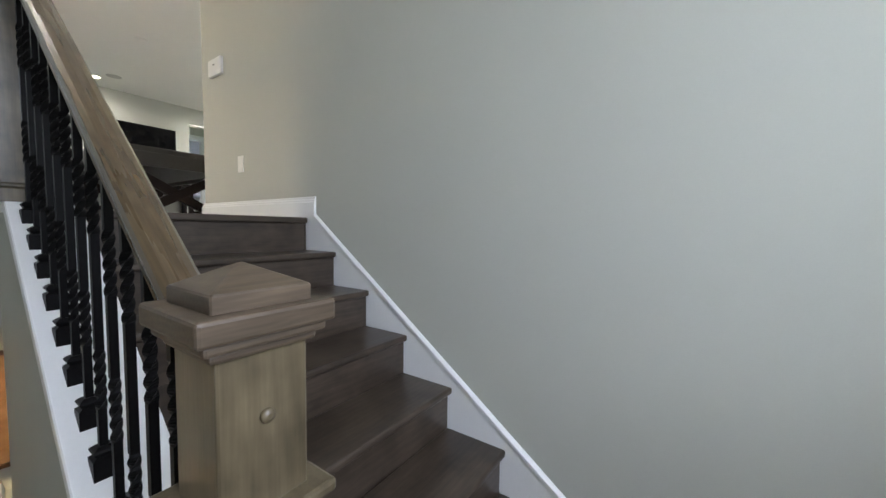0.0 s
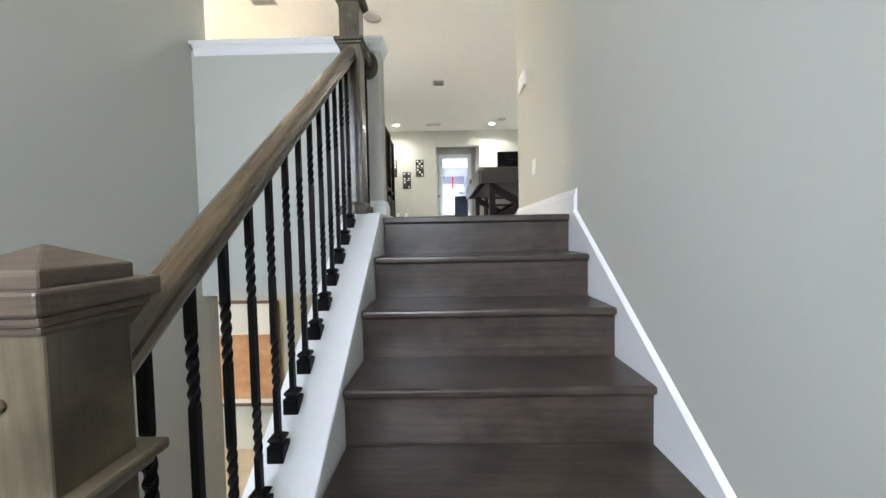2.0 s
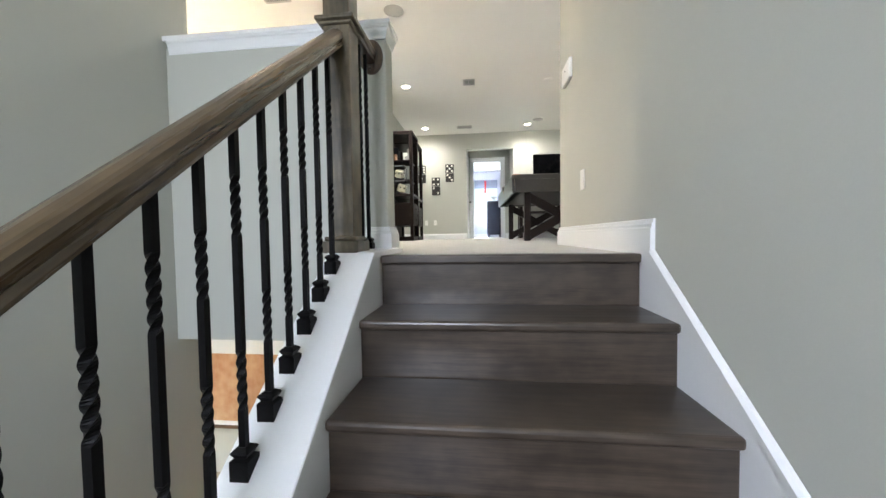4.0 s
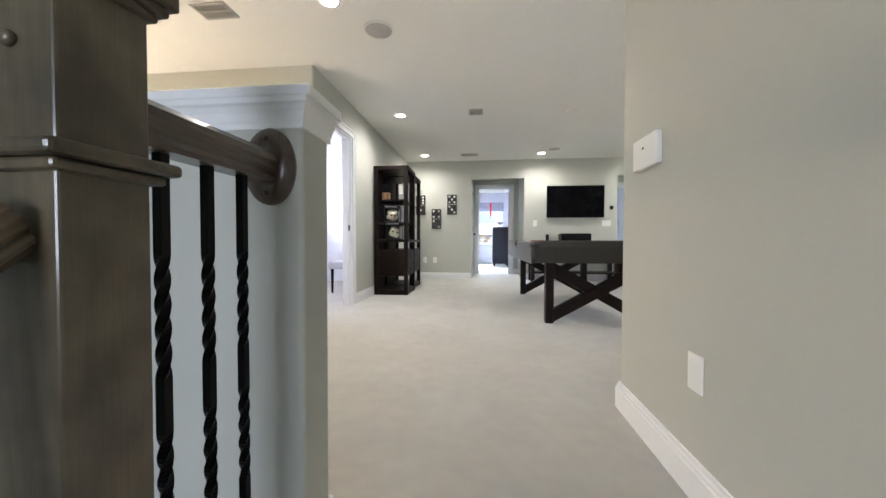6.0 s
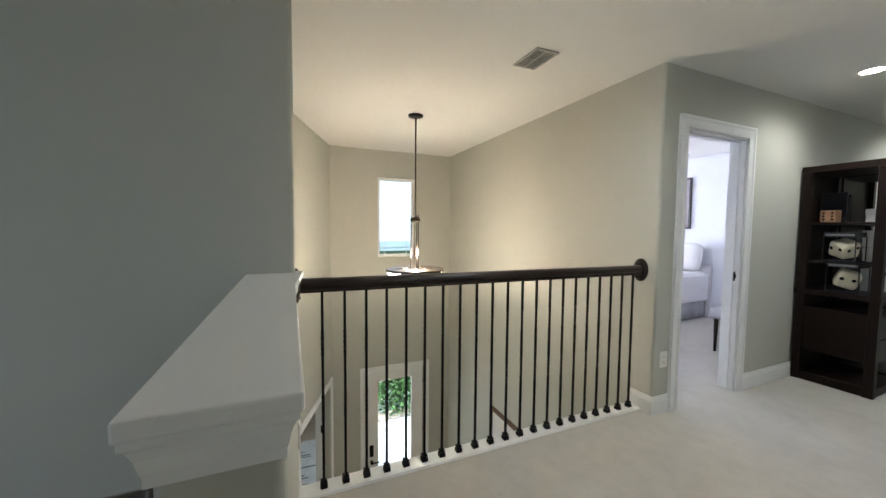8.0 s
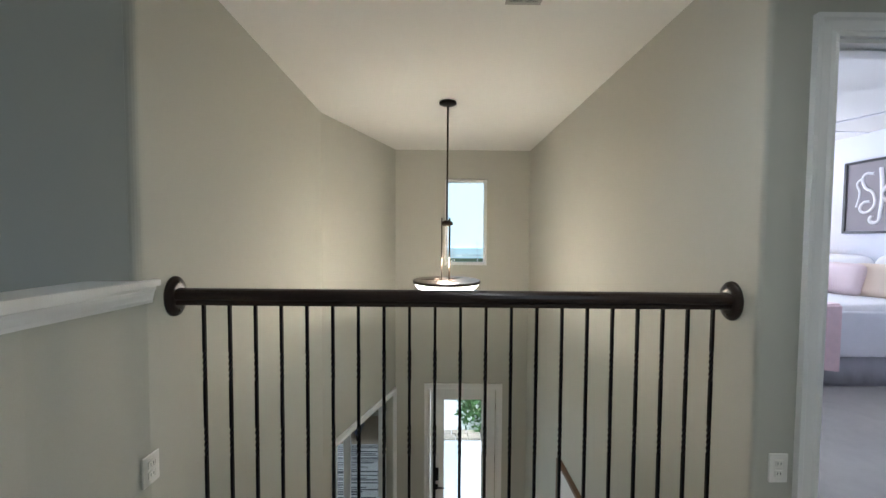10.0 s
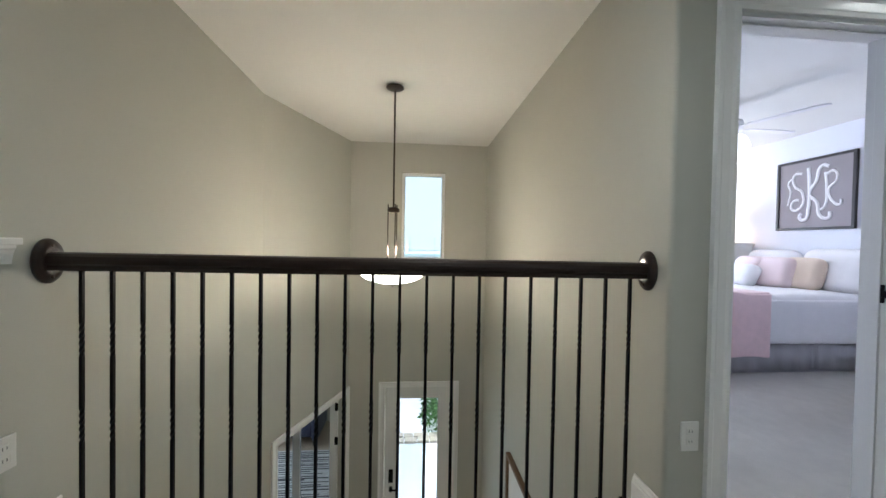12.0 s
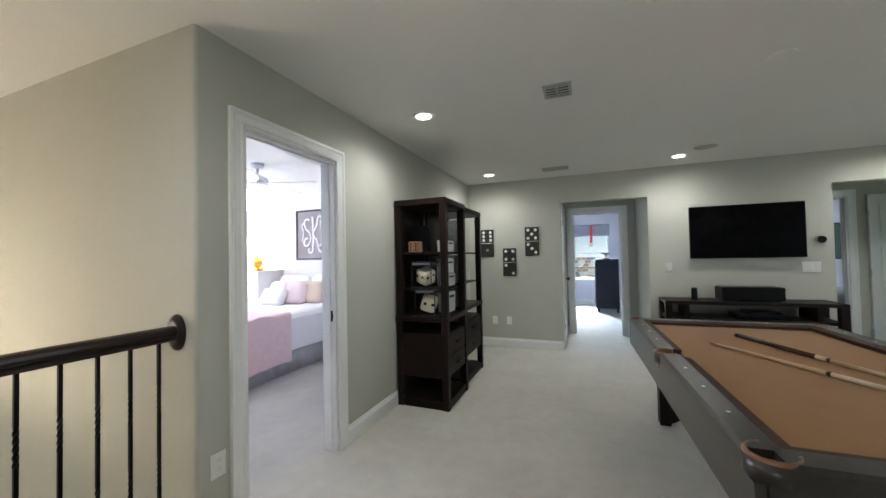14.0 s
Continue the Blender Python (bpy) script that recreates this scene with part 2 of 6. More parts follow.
def add_lathe(bm, profile, centre=(0, 0, 0), seg=28, sx=1.0, sy=1.0):
    """Turns a profile of (radius, height) about z."""
    c = Vector(centre)
    rings = [[bm.verts.new(c + Vector((math.cos(i * math.tau / seg) * r * sx, math.sin(i * math.tau / seg) * r * sy, z))) for i in range(seg)] for r, z in profile]
    for a, b in zip(rings, rings[1:]):
        for i in range(seg):
            j = (i + 1) % seg
            bm.faces.new((a[i], a[j], b[j], b[i])).smooth = True
    bm.faces.new(rings[0][::-1])
    bm.faces.new(rings[-1])


def lathe(name, profile, material, parent=None, label="", centre=(0, 0, 0), seg=28, sx=1.0, sy=1.0):
    bm = bmesh.new()
    add_lathe(bm, profile, centre, seg, sx, sy)
    return part(name, bm, material, parent, label)


def add_sweep(bm, section, path, closed_ends=True):
    """Carries a closed section of (side, up) along a straight or bent path of points; side is level, mitred at bends."""
    pts = [Vector(p) for p in path]
    rings = []
    for i, p in enumerate(pts):
        d0 = (pts[i] - pts[i - 1]).normalized() if i else (pts[1] - pts[0]).normalized()
        d1 = (pts[i + 1] - pts[i]).normalized() if i + 1 < len(pts) else d0
        s0, s1 = d0.cross(Vector((0, 0, 1))).normalized(), d1.cross(Vector((0, 0, 1))).normalized()
        s = (s0 + s1).normalized()
        s = s / max(0.3, s.dot(s0))
        d = (d0 + d1).normalized()
        up = s.normalized().cross(d).normalized()
        if abs(d.z) < 1e-4:
            up = Vector((0, 0, 1))
        rings.append([bm.verts.new(p + s * a + up * b) for a, b in section])
    n = len(section)
    for a, b in zip(rings, rings[1:]):
        for i in range(n):
            j = (i + 1) % n
            bm.faces.new((a[i], a[j], b[j], b[i]))
    if closed_ends:
        bm.faces.new(rings[0][::-1])
        bm.faces.new(rings[-1])


def sweep(name, section, path, material, parent=None, label=""):
    bm = bmesh.new()
    add_sweep(bm, section, path)
    return part(name, bm, material, parent, label)


def prism(name, outline, axis, a, b, material, parent=None, label="", bevel=0.0):
    """A flat outline of (u, v) pushed out along an axis from a to b: axis x takes (y, z), y takes (x, z), z takes (x, y)."""
    bm = bmesh.new()

    def at(u, v, w):
        return {"x": (w, u, v), "y": (u, w, v), "z": (u, v, w)}[axis]
    r0 = [bm.verts.new(at(u, v, a)) for u, v in outline]
    r1 = [bm.verts.new(at(u, v, b)) for u, v in outline]
    n = len(outline)
    for i in range(n):
        j = (i + 1) % n
        bm.faces.new((r0[i], r0[j], r1[j], r1[i]))
    bm.faces.new(r0[::-1])
    bm.faces.new(r1)
    if bevel:
        bmesh.ops.bevel(bm, geom=bm.edges[:], offset=bevel, segments=2, affect="EDGES", profile=0.5)
    return part(name, bm, material, parent, label)


def wall(name, start, end, thick, z0, z1, openings=(), material=None, label="painted greige drywall wall", parent=None):
    """A wall with its seen face on the line from start to end and its thickness to the left of it; openings are (from, to, bottom, top) along it."""
    s, e = Vector((*start, 0)), Vector((*end, 0))
    run = (e - s).length
    d = (e - s).normalized()
    side = Vector((-d.y, d.x, 0)) * thick
    us = sorted({0.0, run, *[o[0] for o in openings], *[o[1] for o in openings]})
    zs = sorted({z0, z1, *[o[2] for o in openings], *[o[3] for o in openings]})
    us = [u for u in us if -1e-6 <= u <= run + 1e-6]
    zs = [z for z in zs if z0 - 1e-6 <= z <= z1 + 1e-6]

    def solid(i, k):
        if not (0 <= i < len(us) - 1 and 0 <= k < len(zs) - 1):
            return False
        u, z = (us[i] + us[i + 1]) / 2, (zs[k] + zs[k + 1]) / 2
        return not any(o[0] < u < o[1] and o[2] < z < o[3] for o in openings)
    bm = bmesh.new()
    memo = {}

    def vert(u, z, t):
        key = (round(u, 4), round(z, 4), t)
        if key not in memo:
            memo[key] = bm.verts.new(s + d * u + side * t + Vector((0, 0, z)))
        return memo[key]
    for i in range(len(us) - 1):
        for k in range(len(zs) - 1):
            if not solid(i, k):
                continue
            u0, u1, a, b = us[i], us[i + 1], zs[k], zs[k + 1]
            for t in (0, 1):
                bm.faces.new([vert(u0, a, t), vert(u1, a, t), vert(u1, b, t), vert(u0, b, t)])
            for di, dk, p, q in ((-1, 0, (u0, a), (u0, b)), (1, 0, (u1, a), (u1, b)), (0, -1, (u0, a), (u1, a)), (0, 1, (u0, b), (u1, b))):
                if not solid(i + di, k + dk):
                    bm.faces.new([vert(*p, 0), vert(*q, 0), vert(*q, 1), vert(*p, 1)])
    ob = part(name, bm, material or WALL, parent)
    return tagged(ob, label, "wall", kind="structure")


def structure(ob, label, category):
    return tagged(ob, label, category, kind="structure")


def round_edge(ob, spots, r=0.018):
    """Rounds the upright edges of a wall that stand at the given (x, y) spots, as bullnose corner bead does."""
    bm = bmesh.new()
    bm.from_mesh(ob.data)
    es = [e for e in bm.edges if abs(e.verts[0].co.z - e.verts[1].co.z) > 0.05 and any(all(abs(v.co.x - x) < 0.003 and abs(v.co.y - y) < 0.003 for v in e.verts) for x, y in spots)]
    bmesh.ops.bevel(bm, geom=es, offset=r, segments=5, affect="EDGES", profile=0.5)
    bm.to_mesh(ob.data)
    bm.free()

# ---- the large structure ----
CEIL = 2.435
GROUND = -2.96
RISE, RUN = 0.185, 0.256
STAIR_L, STAIR_R = -0.065, 0.888
WALL_R = 0.905

# floors
structure(box("floor_upper", (-1.42, 0.515, -0.45), (5.2, 13.0, 0.0), CARPET, bevel=0), "beige cut-pile carpet over the upper floor", "carpet floor")
structure(prism("floor_stair_head", ((-0.066, 0.075), (WALL_R, 0.075), (WALL_R, 0.515), (-0.238, 0.515), (-0.238, 0.386), (-0.066, 0.386)), "z", -0.45, 0.0, CARPET), "beige carpet at the head of the stairs", "carpet floor")
structure(box("floor_bedroom", (-6.0, 2.985, -0.45), (-1.42, 7.02, 0.0), CARPET, bevel=0), "beige carpet of the pink bedroom", "carpet floor")
GTILE = mat("pale_wood_floor", (0.42, 0.33, 0.24), 0.4, two=(0.30, 0.23, 0.16), scale=2, fine=30, stretch=(1, 9, 1), bump=0.15)
structure(prism("floor_ground", ((-8.3, -3.2), (5.2, -3.2), (5.2, 6.0), (-5.0, 6.0), (-5.0, 1.3), (-8.3, 1.3)), "z", GROUND - 0.2, GROUND, GTILE), "pale wood floor of the ground storey", "floor")
structure(box("ceiling_upper", (-6.2, -3.2, CEIL), (5.2, 13.0, CEIL + 0.12), CEIL_PAINT, bevel=0), "flat off-white painted ceiling", "ceiling")

# walls of the stairwell, the hall and the foyer
east = wall("wall_stair_east", (WALL_R, -2.95), (WALL_R, 1.395), -0.14, GROUND, CEIL)
wall("wall_stair_west", (-1.2835, 0.517), (-1.2835, -2.95), -0.12, GROUND, CEIL)
# the window opening here is unseen, assumed so that daylight reaches the stairwell
wall("wall_stair_south", (-1.42, -2.95), (1.06, -2.95), -0.14, GROUND, CEIL, [(0.46, 1.76, 0.0, 1.5)])
fsouth = wall("wall_foyer_south", (-1.285, 0.547), (-3.40, 0.515), 0.12, GROUND, CEIL)
wall("wall_foyer_angled", (-3.40, 0.515), (-4.84, 1.045), 0.12, GROUND, CEIL, [(0.20, 1.46, GROUND, -0.89)])
wall("wall_foyer_front", (-4.84, 1.0), (-4.84, 2.90), 0.16, GROUND, CEIL, [(0.714, 1.295, 0.875, 2.053), (0.53, 1.44, GROUND, -0.85)])
fnorth = wall("wall_foyer_north", (-4.9, 2.865), (-1.335, 2.865), 0.12, GROUND, CEIL)
wall("wall_bedroom_door", (-1.335, 2.985), (-1.335, 7.02), 0.11, 0.0, CEIL, [(0.125, 0.86, 0.0, 2.03)])
wall("wall_game_far", (-1.445, 7.02), (5.1, 7.02), 0.12, 0.0, CEIL, [(1.45, 2.525, 0.0, 2.065), (4.325, 5.5, 0.0, 2.075)])
# east opening is unseen, added with an area lamp as fill for the game room
wall("wall_game_east", (5.0, 7.1), (5.0, 1.3), 0.12, 0.0, CEIL, [(2.0, 4.4, 0.7, 2.1)])
wall("wall_game_south", (5.1, 1.395), (1.045, 1.395), 0.12, -0.45, CEIL)

round_edge(east, ((WALL_R, 1.395),))
round_edge(fsouth, ((-1.285, 0.547),), 0.028)
round_edge(fnorth, ((-1.335, 2.865),))
# lower wall under the half wall and the half wall itself
PONY_Y0, PONY_Y1, PONY_X = 0.385, 0.515, -0.128
pony = prism("wall_pony", ((-1.292, -0.45), (-0.240, -0.45), (-0.240, 0.0), (PONY_X, 0.0), (PONY_X, 1.06), (-1.292, 1.06)), "y", PONY_Y0, PONY_Y1 + 0.0015, WALL)
fill = prism("wall_pony_flare", ((-1.318, 0.470), (-0.95, 0.470), (-0.95, 0.5166), (-1.318, 0.5490)), "z", -0.44, 1.058, WALL)
structure(fill, "painted flare where the half wall meets the wall", "half wall")
structure(pony, "painted half wall at the head of the stairs", "half wall")
round_edge(pony, ((PONY_X, PONY_Y0), (PONY_X, PONY_Y1 + 0.0015)), 0.012)
structure(box("wall_gallery_edge", (-1.455, PONY_Y1, -0.45), (-1.42, 2.865, -0.002), WALL, bevel=0), "painted edge of the gallery floor", "wall")
structure(box("ceiling_ground", (-1.42, 0.515, -0.47), (5.2, 2.865, -0.452), CEIL_PAINT, bevel=0), "white ceiling below the upper floor", "ceiling")

# cap and crown moulding of the half wall
cap = thing("pony_wall_cap", pose(0, 0, 0), "white painted cap with crown moulding on the half wall", "wall cap", kind="structure")
prism("cap_board", ((-1.350, 0.362), (-0.100, 0.362), (-0.100, 0.540), (-0.95, 0.540), (-1.350, 0.580)), "z", 1.089, 1.113, TRIM, cap, bevel=0.004)
CROWN = ((-0.006, 0.0), (0.005, 0.0), (0.005, 0.012), (0.007, 0.018), (0.010, 0.034), (0.015, 0.047), (0.020, 0.052), (0.020, 0.064), (-0.006, 0.064))
bm = bmesh.new()
add_sweep(bm, CROWN, ((-1.265, PONY_Y0, 1.026), (PONY_X, PONY_Y0, 1.026), (PONY_X, PONY_Y1, 1.026), (-0.95, PONY_Y1 + 0.001, 1.026), (-1.338, 0.5515, 1.026)))
part("crown_moulding", bm, TRIM, cap)

# stair flight from the landing to the hall: eight risers, the top one at the hall floor
for k in range(8):
    y1, z = -RUN * k, -RISE * k
    st = thing("stair_step", pose(0, 0, 0), "dark stained oak stair tread with riser", "stair step", "upper flight of stairs")
    if k == 0:
        top = box("tread", (STAIR_L, y1 - 0.0, z - 0.03), (STAIR_R, y1 + 0.085, z + 0.004), TREAD, st, 0.008, seg=3)
    else:
        top = box("tread", (STAIR_L, y1 - 0.0, z - 0.03), (STAIR_R, y1 + RUN + 0.026, z), TREAD, st, 0.010, seg=3)
    box("riser", (STAIR_L, y1 + 0.026, z - RISE - 0.024), (STAIR_R, y1 + 0.044, z - 0.03), TREAD, st, 0)
structure(box("floor_landing", (-1.265, -2.95, -1.62), (WALL_R, -1.76, -1.48), TREAD, bevel=0), "dark stained oak landing between the flights", "landing")
# flight from the ground floor up to the landing
for k in range(1, 8):
    y0, z = -1.79 + RUN * (k - 1), -1.48 - RISE * k
    st = thing("stair_step", pose(0, 0, 0), "dark stained oak stair tread with riser", "stair step", "lower flight of stairs")
    box("tread", (-1.265, y0 - 0.03, z - 0.03), (-0.240, y0 + RUN + 0.026, z), TREAD, st, 0.008)
    box("riser", (-1.265, y0 - 0.03, z), (-0.240, y0 - 0.012, z + RISE - 0.03), TREAD, st, 0)

# the curb between the flights, with its sloped white top


def curb_top(y):
    return 0.78 * (y + 0.13) - 0.03


prism("wall_stair_curb", ((0.38, GROUND), (0.38, 0.004), (-0.075, 0.004), (-1.47, curb_top(-1.47) - 0.008), (-1.47, GROUND)), "x", -0.230, STAIR_L - 0.012, WALL)
structure(bpy.data.objects["wall_stair_curb"], "painted knee wall between the stair flights", "knee wall")
bm = bmesh.new()
r0 = [bm.verts.new((-0.243, y, z)) for y, z in ((0.384, 0.022), (-0.063, 0.022), (-1.485, curb_top(-1.485)), (-1.485, curb_top(-1.485) - 0.035), (-0.045, -0.013), (0.384, -0.013))]
r1 = [bm.verts.new((STAIR_L, v.co.y, v.co.z)) for v in r0]
for i in range(6):
    bm.faces.new((r0[i], r0[(i + 1) % 6], r1[(i + 1) % 6], r1[i]))
bm.faces.new(r0[::-1])
bm.faces.new(r1)
bmesh.ops.bevel(bm, geom=bm.edges[:], offset=0.003, segments=1, affect="EDGES")
structure(part("trim_curb_cap", bm, TRIM), "white painted cap board on the stair curb", "trim")
# white stringer on the stair side of the curb
prism("trim_curb_stringer", ((0.07, -0.19), (0.07, -0.015), (-0.05, -0.015), (-1.47, curb_top(-1.47) - 0.036), (-1.47, curb_top(-1.47) - 0.30)), "x", STAIR_L - 0.012, STAIR_L - 0.001, TRIM)
structure(bpy.data.objects["trim_curb_stringer"], "white stringer board beside the treads", "trim")

# skirting that follows the stairs on the outer wall, with a moulded top edge
prism("trim_stair_skirt", ((0.02, -0.25), (0.02, 0.0), (-0.053, 0.0), (-0.056, 0.004), (-1.80, -1.256), (-1.80, -1.48)), "x", STAIR_R, WALL_R, TRIM)
structure(bpy.data.objects["trim_stair_skirt"], "white skirt board that climbs beside the stairs", "trim")
sweep("trim_skirt_edge", ((-0.004, 0.0), (0.012, 0.0), (0.012, 0.012), (0.004, 0.020), (-0.004, 0.022)), ((WALL_R - 0.012, -0.056, 0.004), (WALL_R - 0.012, -1.80, -1.256)), TRIM)
structure(bpy.data.objects["trim_skirt_edge"], "white moulding along the top of the skirt board", "trim")

# baseboards
BASE = ((0.0, 0.0), (0.016, 0.0), (0.016, 0.092), (0.012, 0.097), (0.012, 0.106), (0.007, 0.112), (0.006, 0.124), (0.0, 0.126))


def baseboard(points, z=0.0, label="white moulded baseboard along the wall"):
    bm = bmesh.new()
    add_sweep(bm, BASE, [(x, y, z) for x, y in points])
    structure(part("baseboard", bm, TRIM), label, "baseboard")


baseboard(((WALL_R, -0.056), (WALL_R, 1.395), (1.4, 1.395))[::-1])
baseboard(((-0.243, PONY_Y0), (PONY_X, PONY_Y0), (PONY_X, PONY_Y1), (-0.95, PONY_Y1 + 0.002), (-1.30, 0.5485), (-1.512, 0.5445)))
baseboard(((-1.512, 2.865), (-1.335, 2.865), (-1.335, 3.02)))
baseboard(((-1.335, 3.935), (-1.335, 7.02), (0.005, 7.02)))
baseboard(((1.08, 7.02), (2.88, 7.02)))

# ---- stair railings ----
AX = -0.186
AX_TOP = -0.198  # the line of newels, rail and balusters
BAL_W = 0.0145


def baluster_mesh(name, height, twists, width=BAL_W):
    """A square iron bar with twisted lengths; twists are (from, to) heights."""
    bm = bmesh.new()
    h, levels = width / 2, []
    marks = sorted({0.0, height, *[z for t in twists for z in t]})
    for a, b in zip(marks, marks[1:]):
        n = 26 if any(t[0] <= a + 1e-6 and b <= t[1] + 1e-6 for t in twists) else 1
        levels += [a + (b - a) * i / n for i in range(n)]
    levels.append(height)
    rings = []
    for z in levels:
        turn = 0.0
        for a, b in twists:
            turn += math.tau * 1.25 * min(1, max(0, (z - a) / (b - a)))
        rings.append([bm.verts.new((h * 1.414 * math.cos(turn + math.pi / 4 + q * math.pi / 2), h * 1.414 * math.sin(turn + math.pi / 4 + q * math.pi / 2), z)) for q in range(4)])
    for r, s in zip(rings, rings[1:]):
        for q in range(4):
            bm.faces.new((r[q], r[(q + 1) % 4], s[(q + 1) % 4], s[q]))
    bm.faces.new(rings[0][::-1])
    bm.faces.new(rings[-1])
    bmesh.ops.recalc_face_normals(bm, faces=bm.faces)
    me = bpy.data.meshes.new(name)
    bm.to_mesh(me)
    bm.free()
    me.materials.append(IRON)
    return me


def shoe_mesh(slope=0.0, size=1.0):
    bm = bmesh.new()
    prof = [(r * size, z * size) for r, z in ((0.021, 0.0), (0.021, 0.026), (0.014, 0.031), (0.020, 0.042), (0.018, 0.046), (0.010, 0.052))]
    rings = []
    for i, (r, z) in enumerate(prof):
        rings.append([bm.verts.new((x, y, z + (slope * y - 0.004 if i == 0 else 0))) for x, y in ((-r, -r), (r, -r), (r, r), (-r, r))])
    for a, b in zip(rings, rings[1:]):
        for q in range(4):
            bm.faces.new((a[q], a[(q + 1) % 4], b[(q + 1) % 4], b[q]))
    bm.faces.new(rings[0][::-1])
    bm.faces.new(rings[-1])
    bmesh.ops.recalc_face_normals(bm, faces=bm.faces)
    me = bpy.data.meshes.new("shoe")
    bm.to_mesh(me)
    bm.free()
    me.materials.append(IRON)
    return me


def add_baluster(mesh, shoe, at, parent):
    b = new("baluster", mesh)
    b.location = at
    b.parent = parent
    s = new("shoe", shoe)
    s.parent = b


RAIL = ((-0.022, 0.0), (0.022, 0.0), (0.025, 0.008), (0.021, 0.018), (0.028, 0.026), (0.031, 0.040), (0.029, 0.052), (0.020, 0.062), (0.008, 0.067), (-0.008, 0.067), (-0.020, 0.062), (-0.029, 0.052), (-0.031, 0.040), (-0.028, 0.026), (-0.021, 0.018), (-0.025, 0.008))


def rosette(name, m, material, parent):
    """An oval wall plate of turned wood with two screws, facing along its own z."""
    bm = bmesh.new()
    add_lathe(bm, ((1.0, 0.0), (1.0, 0.008), (0.95, 0.014), (0.84, 0.016), (0.80, 0.020), (0.55, 0.022)), seg=40, sx=0.058, sy=0.083)
    ob = part(name, bm, material, parent)
    ob.matrix_local = m
    for s in (-1, 1):
        p = lathe("screw", ((0.006, 0.0), (0.006, 0.003), (0.002, 0.004)), BRONZE, ob, centre=(0, s * 0.058, 0.020), seg=10)
    return ob


stair_rail = thing("stair_railing", pose(AX - 0.003, -0.7, 0, 0, 0, 0.7), "walnut-stained oak handrail on twisted black iron balusters", "railing")
RAIL_UP = 0.738
bm = bmesh.new()
y_lo, y_hi = -1.376, -0.04
add_sweep(bm, [(a * 0.94, b * 0.86) for a, b in RAIL], ((0, y_lo + 0.7, curb_top(y_lo) + RAIL_UP - 0.02), (0, y_hi + 0.7, curb_top(y_hi) + RAIL_UP)))
part("handrail", bm, OAK_RAIL, stair_rail)
one = baluster_mesh("baluster", 0.75, ((0.13, 0.26), (0.50, 0.63)))
two_m = baluster_mesh("baluster_offset", 0.75, ((0.17, 0.30), (0.46, 0.59)))
shoe = shoe_mesh(0.78)
flat_shoe = shoe_mesh()
for k in range(13):
    y = -0.135 - 0.0985 * k
    add_baluster(one if k % 2 else two_m, shoe, (0, y + 0.7, curb_top(y)), stair_rail)

head_rail = thing("level_railing", pose(AX_TOP, 0.2, 0), "short level oak handrail with iron balusters and oval rosette", "railing")
bm = bmesh.new()
add_sweep(bm, RAIL, ((0, -0.16, 0.908), (0, 0.18, 0.908)))
part("handrail", bm, OAK_LEVEL_SHADED, head_rail)
lv = baluster_mesh("baluster_level", 0.892, ((0.30, 0.48), (0.56, 0.74)))
for y in (0.115, 0.201, 0.287):
    add_baluster(lv, flat_shoe, (0, y - 0.2, 0.022), head_rail)
rosette("rosette", pose(0, PONY_Y0 - 0.2, 0.943, 90, 0, 0), OAK_LEVEL_SHADED, head_rail)


